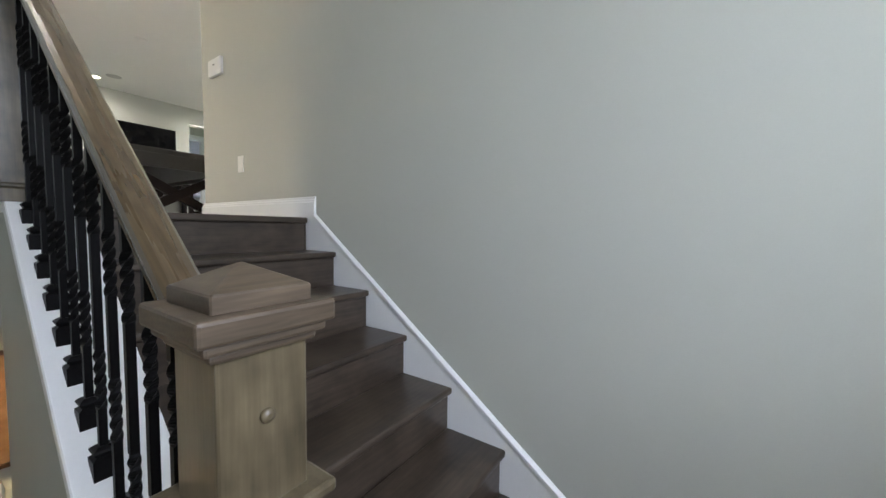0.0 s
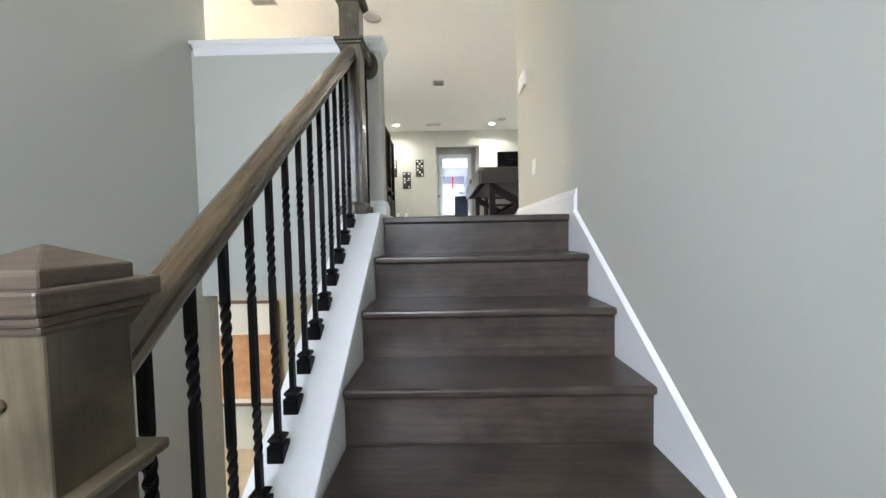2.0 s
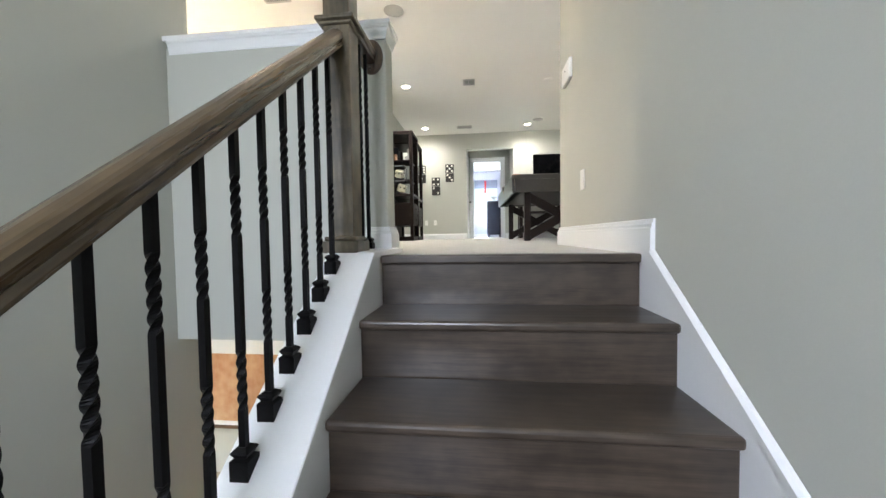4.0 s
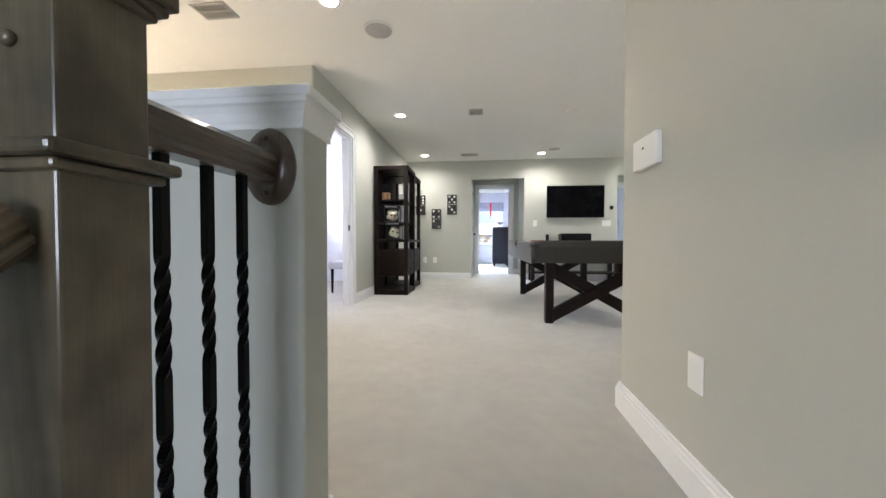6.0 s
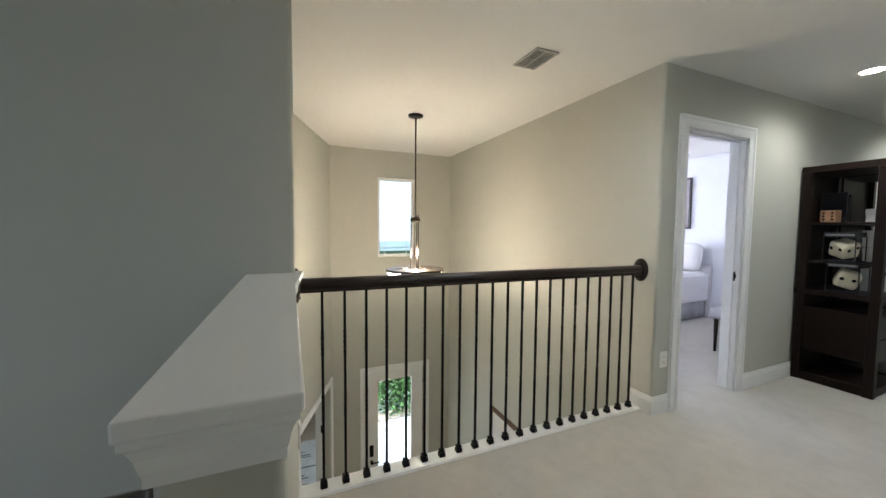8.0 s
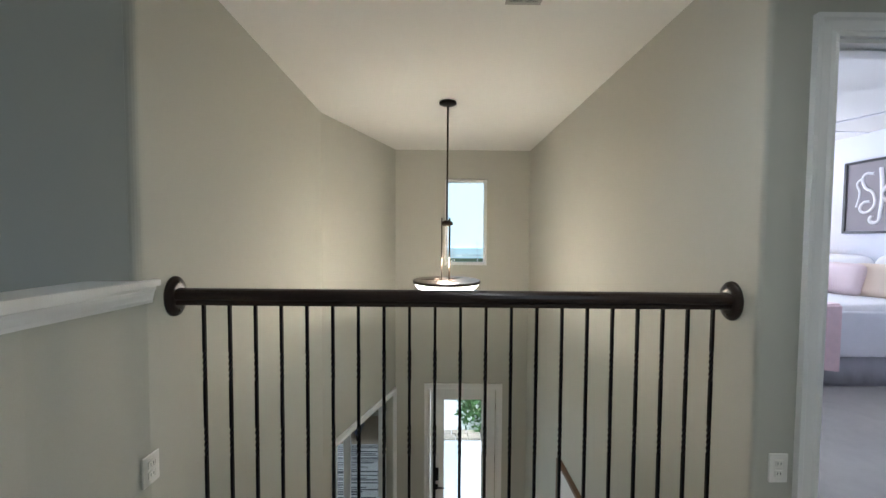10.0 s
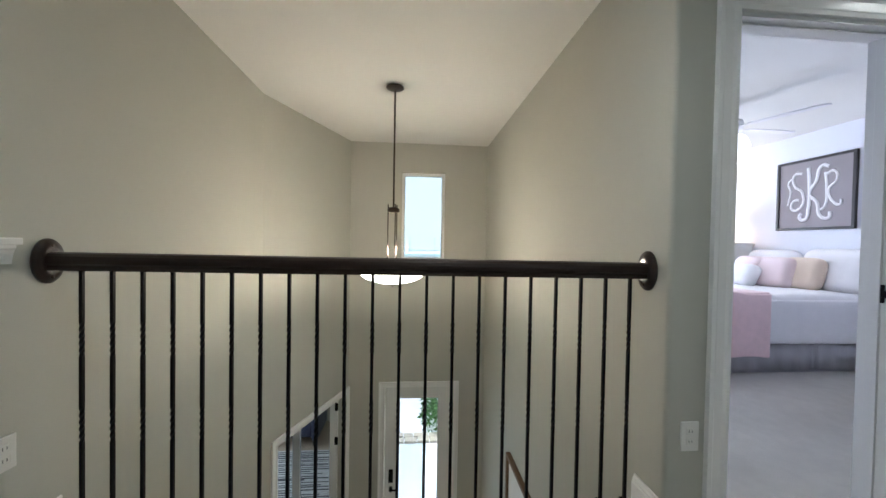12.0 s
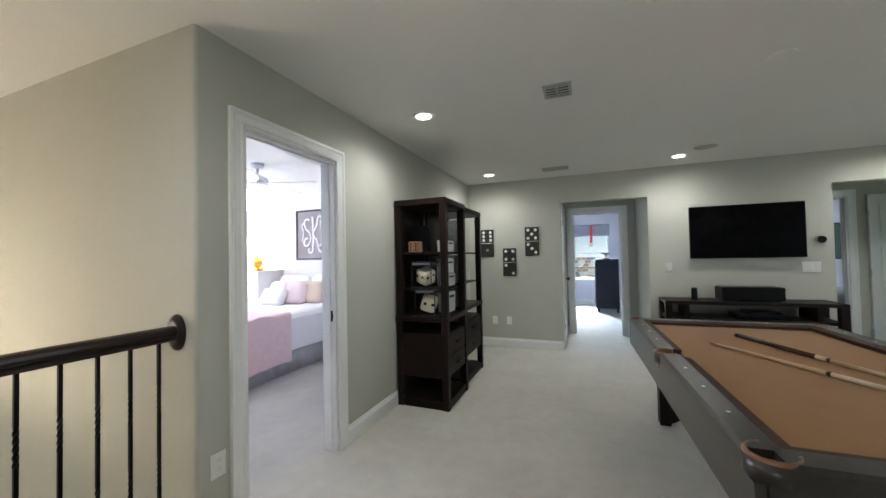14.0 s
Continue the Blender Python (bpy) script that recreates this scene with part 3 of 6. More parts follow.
def newel_post(x, y, z0, collar, top, label):
    """A square box newel: base, post, collar, head with a button, moulded plate and pyramid cap."""
    n = thing("newel_post", pose(x, y, z0), label, "newel post", "stair newel posts")
    w = 0.049
    c, t = collar - z0, top - z0
    box("post", (-w, -w, 0.06), (w, w, c), OAK_UP, n, 0.003)
    box("base", (-w - 0.022, -w - 0.022, 0.0), (w + 0.022, w + 0.022, 0.045), OAK_UP, n, 0.004)
    box("base_moulding", (-w - 0.012, -w - 0.012, 0.045), (w + 0.012, w + 0.012, 0.062), OAK_UP, n, 0.006)
    box("collar_moulding", (-w - 0.012, -w - 0.012, c - 0.016), (w + 0.012, w + 0.012, c - 0.004), OAK_UP, n, 0.004)
    box("collar", (-w - 0.024, -w - 0.024, c - 0.004), (w + 0.024, w + 0.024, c + 0.012), OAK_UP, n, 0.005)
    head = box("head", (-w, -w, c + 0.010), (w, w, t - 0.080), OAK_UP, n, 0.003)
    for sx, sy in ((0, -1), (0, 1)):
        d = Vector((sx, sy, 0))
        bm = bmesh.new()
        q = d.to_track_quat("Z", "Y")
        add_lathe(bm, ((0.0075, 0.0), (0.0085, 0.003), (0.007, 0.006), (0.003, 0.008)), seg=14)
        bmesh.ops.transform(bm, matrix=Matrix.Translation(d * (w - 0.001) + Vector((0, 0, c + 0.113))) @ q.to_matrix().to_4x4(), verts=bm.verts)
        part("button", bm, OAK_UP, head)
    box("neck_moulding", (-w - 0.008, -w - 0.008, t - 0.090), (w + 0.008, w + 0.008, t - 0.079), OAK, n, 0.004)
    box("plate_moulding", (-w - 0.016, -w - 0.016, t - 0.080), (w + 0.016, w + 0.016, t - 0.068), OAK, n, 0.004)
    box("plate", (-w - 0.0235, -w - 0.0235, t - 0.069), (w + 0.0235, w + 0.0235, t - 0.044), OAK, n, 0.004)
    bm = bmesh.new()
    b = w + 0.004
    lo = [bm.verts.new((sx * b, sy * b, t - 0.045)) for sx, sy in ((-1, -1), (1, -1), (1, 1), (-1, 1))]
    mid = [bm.verts.new((v.co.x, v.co.y, t - 0.026)) for v in lo]
    apex = bm.verts.new((0, 0, t))
    bm.faces.new(lo[::-1])
    for i in range(4):
        j = (i + 1) % 4
        bm.faces.new((lo[i], lo[j], mid[j], mid[i]))
        bm.faces.new((mid[i], mid[j], apex))
    bmesh.ops.bevel(bm, geom=bm.edges[:], offset=0.0015, segments=1, affect="EDGES")
    part("pyramid_cap", bm, OAK, n)
    return n


newel_post(AX - 0.001, -1.430, -1.48, -0.362, -0.088, "walnut-stained oak newel post with pyramid cap at the landing")
newel_post(AX_TOP, 0.002, 0.018, 0.867, 1.142, "walnut-stained oak newel post with pyramid cap at the stair head")

# gallery railing over the foyer
GX = -1.46
structure(box("trim_gallery_curb", (GX - 0.055, PONY_Y1, -0.03), (GX + 0.045, 2.865, 0.016), TRIM, bevel=0.004), "white painted curb under the gallery railing", "trim")
gal = thing("gallery_railing", pose(GX, 1.7, 0), "espresso wood handrail on twisted black iron balusters", "railing")
bm = bmesh.new()
add_sweep(bm, RAIL, ((0, PONY_Y1 - 1.7, 0.996), (0, 2.865 - 1.7, 0.985)))
part("handrail", bm, DARKRAIL, gal)
rosette("rosette", pose(0, 2.865 - 1.7, 1.018, 90, 0, 0), DARKRAIL, gal)
rosette("rosette", pose(0, 0.546 - 1.7, 1.029, -90, 0, 0), DARKRAIL, gal)
gb = baluster_mesh("baluster_gallery", 0.984, ((0.34, 0.47), (0.66, 0.79)), 0.0118)
small_shoe = shoe_mesh(0.0, 0.8)
for k in range(21):
    add_baluster(gb, small_shoe, (0, 0.665 + 0.106 * k - 1.7, 0.016), gal)

# ---- doors, windows and the rooms seen through openings ----
LILAC = mat("pale_lilac_wall_paint", (0.62, 0.62, 0.70), 0.75, vary=0.02, scale=2, fine=240, bump=0.2, depth=0.001)
WHITEWALL = mat("white_wall_paint", (0.76, 0.77, 0.83), 0.75, vary=0.02, scale=2, fine=240, bump=0.2, depth=0.001)
DOORW = mat("white_door_paint", (0.78, 0.78, 0.77), 0.38, vary=0.02, bump=0.05)


def casing_section(w=0.085):
    return ((0.0, 0.0), (0.0, 0.018), (w * 0.18, 0.020), (w * 0.3, 0.014), (w * 0.7, 0.016), (w * 0.8, 0.022), (w, 0.022), (w, 0.0))


def casing(name, origin, along, out, a0, a1, z0, z1, w=0.085, label="white moulded door casing", sill=False):
    """Mitred trim round an opening: along is the wall's direction, out its outward normal; a0..a1 the opening along it."""
    o, u, n = Vector(origin), Vector(along), Vector(out)
    bm = bmesh.new()
    sec = casing_section(w)

    def ring(corner, du, dz):
        return [bm.verts.new(o + u * (corner[0] + du * s) + Vector((0, 0, corner[1] + dz * s)) + n * t) for s, t in sec]
    rings = [ring((a0, z0), -1, -1 if sill else 0), ring((a0, z1), -1, 1), ring((a1, z1), 1, 1), ring((a1, z0), 1, -1 if sill else 0)]
    pairs = list(zip(rings, rings[1:])) + ([(rings[3], rings[0])] if sill else [])
    for a, b in pairs:
        for i in range(len(sec)):
            j = (i + 1) % len(sec)
            bm.faces.new((a[i], a[j], b[j], b[i]))
    if not sill:
        bm.faces.new(rings[0][::-1])
        bm.faces.new(rings[3])
    return structure(part(name, bm, TRIM), label, "trim")


def jamb(name, axis, pos0, pos1, a0, a1, z1, label="white painted door jamb", stop=True):
    """Boards that line an opening whose wall lies between pos0 and pos1 along axis."""
    bm = bmesh.new()
    t = 0.018

    def put(lo, hi):
        add_box(bm, lo, hi, 0.001, 1)
    for lo, hi in (((a0, 0), (a0 + t, z1)), ((a1 - t, 0), (a1, z1)), ((a0 + t, z1 - t), (a1 - t, z1))):
        if axis == "x":
            put((pos0, lo[0], lo[1] + 0.002), (pos1, hi[0], hi[1]))
        else:
            put((lo[0], pos0, lo[1] + 0.002), (hi[0], pos1, hi[1]))
    if stop:
        m = (pos0 + pos1) / 2
        for lo, hi in (((a0 + t, 0), (a0 + t + 0.01, z1 - t)), ((a1 - t - 0.01, 0), (a1 - t, z1 - t)), ((a0 + t, z1 - t - 0.01), (a1 - t, z1 - t))):
            if axis == "x":
                put((m - 0.02, lo[0], lo[1] + 0.003), (m + 0.02, hi[0], hi[1]))
            else:
                put((lo[0], m - 0.02, lo[1] + 0.003), (hi[0], m + 0.02, hi[1]))
    return structure(part(name, bm, TRIM), label, "trim")


def window_unit(name, axis, pos, a0, a1, z0, z1, label, mullions=0, rails=1):
    """A white framed window: frame, panes and meeting rail; its plane stands at pos on the axis."""
    w = thing(name, pose(0, 0, 0), label, "window", kind="structure")

    def put(pname, b0, b1, c0, c1, t, material, bev=0.003):
        lo = (pos - t, b0, c0) if axis == "x" else (b0, pos - t, c0)
        hi = (pos + t, b1, c1) if axis == "x" else (b1, pos + t, c1)
        return box(pname, lo, hi, material, w, bev)
    f = 0.042
    put("frame_side", a0, a0 + f, z0, z1, 0.03, TRIM)
    put("frame_side", a1 - f, a1, z0, z1, 0.03, TRIM)
    put("frame_top", a0 + f, a1 - f, z1 - f, z1, 0.03, TRIM)
    put("frame_bottom", a0 + f, a1 - f, z0, z0 + f, 0.03, TRIM)
    for k in range(rails):
        z = z0 + (z1 - z0) * (k + 1) / (rails + 1)
        put("meeting_rail", a0 + f, a1 - f, z - 0.018, z + 0.018, 0.02, TRIM)
    p = put("pane", a0 + f, a1 - f, z0 + f, z1 - f, 0.002, GLASS, 0)
    p.visible_shadow = False
    return w


# bedroom door opening: casing both sides, jamb, strike plate
casing("trim_bedroom_casing", (-1.335, 0, 0), (0, 1, 0), (1, 0, 0), 3.11, 3.845, 0.0, 2.03)
jamb("trim_bedroom_jamb", "x", -1.447, -1.333, 3.11, 3.845, 2.03)
sp = thing("strike_plate", pose(-1.385, 3.8255, 0.94), "dark bronze strike plate on the door jamb", "door hardware")
box("plate", (-0.020, -0.004, -0.038), (0.028, 0.0, 0.038), BLACK, sp, 0.001)
box("lip", (0.026, -0.008, -0.016), (0.036, -0.003, 0.016), BLACK, sp, 0.001)

# bedroom shell
wall("wall_bed_head", (-6.0, 6.32), (-1.445, 6.32), 0.12, 0, CEIL, material=WHITEWALL, label="white painted bedroom wall")
# west window is out of view, added with its lamp to brighten the bedroom
wall("wall_bed_west", (-6.0, 2.9), (-6.0, 6.4), 0.12, 0, CEIL, [(0.8, 2.7, 0.7, 2.1)], material=WHITEWALL, label="white painted bedroom wall with an added, unseen window")
wall("wall_bed_south", (-1.445, 2.995), (-6.0, 2.995), 0.008, 0.0, CEIL, material=WHITEWALL, label="white painted bedroom wall")
wall("wall_bed_door_side", (-1.449, 6.32), (-1.449, 3.93), 0.004, 0.0, CEIL, material=WHITEWALL, label="white painted bedroom wall beside the door")
window_unit("window_bedroom_unseen", "x", -6.05, 3.7, 5.6, 0.7, 2.1, "white framed double-hung bedroom window")

# passage to the far bedroom
wall("wall_passage_west", (0.005, 8.2), (0.005, 7.14), -0.1, 0, CEIL)
wall("wall_passage_east", (1.08, 7.14), (1.08, 8.2), -0.1, 0, CEIL)
wall("wall_passage_end", (-0.095, 8.2), (1.18, 8.2), 0.11, 0, CEIL, [(0.225, 0.975, 0, 2.03)])
casing("trim_far_door_casing", (0, 8.2, 0), (1, 0, 0), (0, -1, 0), 0.13, 0.88, 0.0, 2.03)
jamb("trim_far_door_jamb", "y", 8.198, 8.312, 0.13, 0.88, 2.03)
for x0, x1 in ((0.0, 0.04), (0.965, 1.075)):
    structure(box("baseboard", (x0 + 0.006, 8.184, 0.0), (x1, 8.1995, 0.126), TRIM, bevel=0.003), "white baseboard in the passage", "baseboard")
casing("trim_closet_casing", (0.005, 0, 0), (0, 1, 0), (1, 0, 0), 7.28, 8.02, 0.0, 2.03, w=0.07)
dl = thing("door_closet", pose(0.007, 7.65, 0), "white panelled closet door with bronze hinges", "door")
box("leaf", (0.0, -0.365, 0.012), (0.010, 0.365, 2.026), DOORW, dl, 0.002)
for z in (0.28, 1.05, 1.80):
    cyl("hinge", (0.014, -0.37, z - 0.045), (0.014, -0.37, z + 0.045), 0.008, BRONZE, dl)
lathe("knob", ((0.012, 0.0), (0.010, 0.03), (0.024, 0.04), (0.026, 0.052), (0.014, 0.062)), BRONZE, dl, centre=(0, 0, 0)).matrix_local = pose(0.010, 0.30, 0.94, 0, 90, 0)

# far bedroom
wall("wall_far_west", (-1.6, 8.3), (-1.6, 12.0), 0.1, 0, CEIL, material=LILAC, label="pale lilac bedroom wall")
wall("wall_far_north", (-1.7, 12.0), (3.1, 12.0), 0.14, 0, CEIL, [(1.15, 2.62, 0.68, 2.05)], material=LILAC, label="pale lilac bedroom wall with a window")
wall("wall_far_east", (2.0, 12.0), (2.0, 8.3), 0.1, 0, CEIL, material=LILAC, label="pale lilac bedroom wall")
wall("wall_far_south_west", (-0.095, 8.315), (-1.6, 8.315), 0.05, 0, CEIL, material=LILAC, label="pale lilac bedroom wall")
wall("wall_far_south_east", (2.0, 8.315), (1.18, 8.315), 0.05, 0, CEIL, material=LILAC, label="pale lilac bedroom wall")
window_unit("window_far", "y", 12.05, -0.55, 0.92, 0.68, 2.05, "white framed double-hung bedroom window")
structure(box("window_sill_far", (-0.62, 11.93, 0.655), (0.99, 12.02, 0.68), TRIM, bevel=0.004), "white painted window sill", "trim")
structure(box("baseboard", (-1.6, 11.984, 0), (2.0, 11.999, 0.13), TRIM, bevel=0.003), "white baseboard in the far bedroom", "baseboard")

# side passage beside the television wall
wall("wall_side_end", (2.72, 8.10), (5.1, 8.10), 0.1, 0, CEIL, [(0.13, 0.825, 0, 2.03)])
wall("wall_side_west", (2.74, 8.10), (2.74, 7.14), -0.1, 0, CEIL)
casing("trim_side_casing", (0, 8.10, 0), (1, 0, 0), (0, -1, 0), 2.85, 3.545, 0.0, 2.03)
jamb("trim_side_jamb", "y", 8.098, 8.202, 2.85, 3.545, 2.03)
sd = thing("door_side", pose(3.735, 8.09, 0.0), "white six-panel interior door with nickel hinges", "door")
box("leaf", (0.0, -0.035, 0.01), (0.76, 0.0, 2.03), DOORW, sd, 0.003)
for zz0, zz1 in ((1.45, 1.90), (0.75, 1.35), (0.15, 0.65)):
    for xx in (0.10, 0.42):
        box("panel", (xx, -0.041, zz0), (xx + 0.24, -0.034, zz1), DOORW, sd, 0.006)
for z in (0.25, 1.02, 1.80):
    cyl("hinge", (-0.004, -0.040, z - 0.045), (-0.004, -0.040, z + 0.045), 0.007, STEEL, sd)
wall("wall_guest_east", (5.05, 10.4), (5.05, 8.2), 0.1, 0, CEIL, material=WHITEWALL, label="white wall of the guest room")
# opening is made up, out of view, for the lamp that brightens the guest room
wall("wall_guest_end", (2.2, 10.4), (5.1, 10.4), 0.1, 0, CEIL, [(2.46, 2.84, 0.8, 2.1)], material=WHITEWALL, label="white wall of the guest room")
wall("wall_guest_west", (2.1, 8.2), (2.1, 10.4), 0.1, 0, CEIL, material=WHITEWALL, label="white wall of the guest room")

# front door, foyer window and the study's double doors
window_unit("window_foyer", "x", -4.93, 1.714, 2.295, 0.875, 2.053, "tall white framed foyer window", rails=0)
win_g = thing("window_grille", pose(-4.905, 2.0, 0.9), "thin grille bars in the foyer window", "window grille")
for y in (-0.17, 0.17):
    box("bar", (-0.003, y - 0.005, 0.02), (0.003, y + 0.005, 0.30), TRIM, win_g, 0.001)
box("bar", (-0.003, -0.245, 0.105), (0.003, 0.245, 0.115), TRIM, win_g, 0.001)
fd = thing("door_front", pose(-4.90, 1.985, GROUND), "white front door with a tall glass light", "door")
DH = 2.10
box("stile", (-0.022, -0.45, 0.01), (0.022, -0.27, DH), DOORW, fd, 0.003)
box("stile", (-0.022, 0.27, 0.01), (0.022, 0.45, DH), DOORW, fd, 0.003)
box("top_rail", (-0.022, -0.27, DH - 0.14), (0.022, 0.27, DH), DOORW, fd, 0.003)
box("bottom_rail", (-0.022, -0.27, 0.01), (0.022, 0.27, 0.28), DOORW, fd, 0.003)
gp = box("glass_light", (-0.004, -0.27, 0.28), (0.004, 0.27, DH - 0.14), GLASS, fd, 0)
gp.visible_shadow = False
for y0, y1, z0, z1 in ((-0.285, -0.262, 0.26, DH - 0.12), (0.262, 0.285, 0.26, DH - 0.12), (-0.285, 0.285, DH - 0.15, DH - 0.13), (-0.285, 0.285, 0.265, 0.285)):
    box("glazing_bead", (0.020, y0, z0), (0.030, y1, z1), DOORW, fd, 0.003)
box("lock_plate", (0.022, -0.395, 0.80), (0.045, -0.335, 0.98), BLACK, fd, 0.008)
hd = cyl("handle", (0.075, -0.365, 0.72), (0.075, -0.255, 0.72), 0.011, BLACK, fd)
cyl("spindle", (0.02, -0.365, 0.72), (0.08, -0.365, 0.72), 0.022, BLACK, hd)
for z in (0.3, 1.1, 1.85):
    cyl("hinge", (0.03, 0.458, z - 0.05), (0.03, 0.458, z + 0.05), 0.009, BRONZE, fd)
casing("trim_front_casing", (-4.84, 0, 0), (0, 1, 0), (1, 0, 0), 1.53, 2.44, GROUND, -0.85, label="white moulded front door casing")
ud = Vector((-1.44, 0.53, 0)).normalized()
nd = Vector((ud.y, -ud.x, 0))
casing("trim_study_casing", (-3.40, 0.515, 0), ud, nd, 0.20, 1.46, GROUND, -0.89, w=0.075, label="white casing of the study doors")
# study beyond
wall("wall_study_west", (-8.2, -2.4), (-8.2, 1.3), 0.1, GROUND, -0.3)
# unseen south opening, added with its lamp so the study is not dark
wall("wall_study_south", (-1.5, -2.4), (-8.2, -2.4), 0.1, GROUND, -0.3, [(4.0, 5.4, GROUND + 0.8, GROUND + 2.1)])
wall("wall_study_north", (-8.2, 1.2), (-4.9, 1.2), 0.1, GROUND, -0.3)
structure(prism("ceiling_study", ((-8.2, -2.4), (-1.42, -2.4), (-1.42, 0.39), (-3.42, 0.39), (-4.86, 0.92), (-4.9, 1.19), (-8.2, 1.19)), "z", -0.42, -0.30, CEIL_PAINT), "white ceiling of the study", "ceiling")
wall("wall_ground_east", (2.6, 2.865), (2.6, 0.3), 0.1, GROUND, -0.46)
wall("wall_ground_north", (-1.46, 2.862), (2.6, 2.862), 0.12, GROUND, -0.47)

# ---- things in the game room and on its walls ----
PIP = mat("white_pip_paint", (0.80, 0.78, 0.70), 0.5, vary=0.03)
PIPS = {1: ((0, 0),), 2: ((-1, 1), (1, -1)), 3: ((-1, 1), (0, 0), (1, -1)), 4: ((-1, 1), (1, 1), (-1, -1), (1, -1)), 5: ((-1, 1), (1, 1), (0, 0), (-1, -1), (1, -1)), 6: ((-1, 1), (1, 1), (-1, 0), (1, 0), (-1, -1), (1, -1))}
BLOCK = mat("black_stained_board", (0.020, 0.017, 0.015), 0.5, vary=0.3, stretch=(1, 1, 8), bump=0.2)


def domino(x, z, top, bottom):
    d = thing("domino_plaque", pose(x, 7.02, z), "black wooden domino plaque with %d over %d white pips" % (top, bottom), "wall art", "domino plaques")
    w, h = 0.098, 0.205
    box("board", (-w, -0.028, -h), (w, 0.0, h), BLOCK, d, 0.006)
    box("divider", (-w + 0.008, -0.030, -0.003), (w - 0.008, -0.026, 0.003), PIP, d, 0.001)
    for n, c in ((top, 0.103), (bottom, -0.103)):
        for px, pz in PIPS[n]:
            lathe("pip", ((0.022, 0.0), (0.021, 0.004), (0.012, 0.006)), PIP, d, seg=16).matrix_local = pose(px * 0.052, -0.027, c + pz * 0.058, 90, 0, 0)


domino(-1.045, 1.527, 6, 1)
domino(-0.715, 1.240, 4, 2)
domino(-0.388, 1.537, 5, 3)


SLOT = mat("grey_socket_slot", (0.10, 0.10, 0.095), 0.6)


def plate(name, m, label, gangs, kind, w=0.072, h=0.115):
    """A wall plate in its own x-z plane, facing -y."""
    p = thing(name, m, label, "switch" if kind == "switch" else "outlet" if kind == "outlet" else "wall plate")
    W = w + 0.046 * (gangs - 1)
    box("cover", (-W / 2, -0.007, -h / 2), (W / 2, 0.0, h / 2), PLASTIC, p, 0.003)
    for g in range(gangs):
        gx = (g - (gangs - 1) / 2) * 0.046
        if kind == "switch":
            box("rocker", (gx - 0.016, -0.011, -0.033), (gx + 0.016, -0.006, 0.033), PLASTIC, p, 0.002)
        elif kind == "outlet":
            for s in (-1, 1):
                sock = box("socket", (gx - 0.016, -0.0095, s * 0.02 - 0.014), (gx + 0.016, -0.006, s * 0.02 + 0.014), PLASTIC, p, 0.003)
                for q in (-0.006, 0.006):
                    box("slot", (gx + q - 0.001, -0.0102, s * 0.02 - 0.004), (gx + q + 0.001, -0.0093, s * 0.02 + 0.006), SLOT, sock, 0)
    return p


plate("outlet_plate", pose(-0.955, 7.02, 0.385), "white double outlet on the far wall", 1, "outlet")
plate("outlet_plate", pose(-0.745, 7.02, 0.385), "white double outlet on the far wall", 1, "outlet")
plate("switch_plate", pose(1.295, 7.02, 1.142), "white rocker switch beside the television", 1, "switch", 0.075, 0.12)
plate("switch_plate", pose(2.675, 7.02, 1.139), "white four-gang rocker switch below the thermostat", 3, "switch", 0.075, 0.12)
plate("outlet_plate", pose(-1.335, 2.962, 0.386, 0, 0, 90), "white double outlet beside the bedroom door", 1, "outlet", 0.074)
plate("outlet_plate", pose(-1.312, 0.549, 0.40, 0, 0, 178), "white double outlet on the half wall", 1, "outlet", 0.074)
plate("blank_plate", pose(WALL_R, 0.797, 0.386, 0, 0, -90), "white blank cover plate on the stair wall", 1, "blank", 0.074)
ch = thing("door_chime", pose(WALL_R, 1.125, 1.13, 0, 0, -90), "white plastic door chime box on the wall", "door chime")
box("cover", (-0.10, -0.024, -0.062), (0.10, 0.0, 0.062), PLASTIC, ch, 0.006)
box("sensor", (-0.012, -0.026, 0.012), (0.004, -0.0235, 0.020), BLACK, ch, 0.001)
th = thing("thermostat", pose(2.765, 7.02, 1.447, 90, 0, 0), "round black thermostat with a steel rim", "thermostat")
lathe("body", ((0.046, 0.0), (0.046, 0.018), (0.042, 0.024)), STEEL, th)
lathe("dial", ((0.041, 0.022), (0.041, 0.027), (0.036, 0.030)), BLACK, th)

# television
SCREEN = mat("dark_glossy_screen", (0.002, 0.002, 0.0025), 0.22, spec=0.08, vary=0.1, bump=0)
tv = thing("television", pose(2.067, 7.02, 1.252), "large wall-mounted flat black television, switched off", "television")
box("bracket", (-0.2, -0.035, 0.18), (0.2, 0.0, 0.46), BLACK, tv, 0.003)
box("case", (-0.552, -0.065, 0.0), (0.552, -0.035, 0.633), BLACK, tv, 0.006)
box("screen", (-0.543, -0.067, 0.012), (0.543, -0.062, 0.625), SCREEN, tv, 0.001)

# low console under it
co = thing("media_console", pose(1.97, 6.80, 0), "low open espresso wood media console", "console table")
L, D, Hc = 0.80, 0.20, 0.775
box("top", (-L, -D, Hc - 0.04), (L, D, Hc), ESPRESSO, co, 0.004)
for sx in (-1, 1):
    for sy in (-1, 1):
        box("leg", (sx * L - (0.07 if sx > 0 else 0), sy * D - (0.07 if sy > 0 else 0), 0), (sx * L + (0.07 if sx < 0 else 0), sy * D + (0.07 if sy < 0 else 0), Hc - 0.04), ESPRESSO, co, 0.003)
box("shelf", (-L + 0.02, -D + 0.02, 0.55), (L - 0.02, D - 0.01, 0.585), ESPRESSO, co, 0.003)
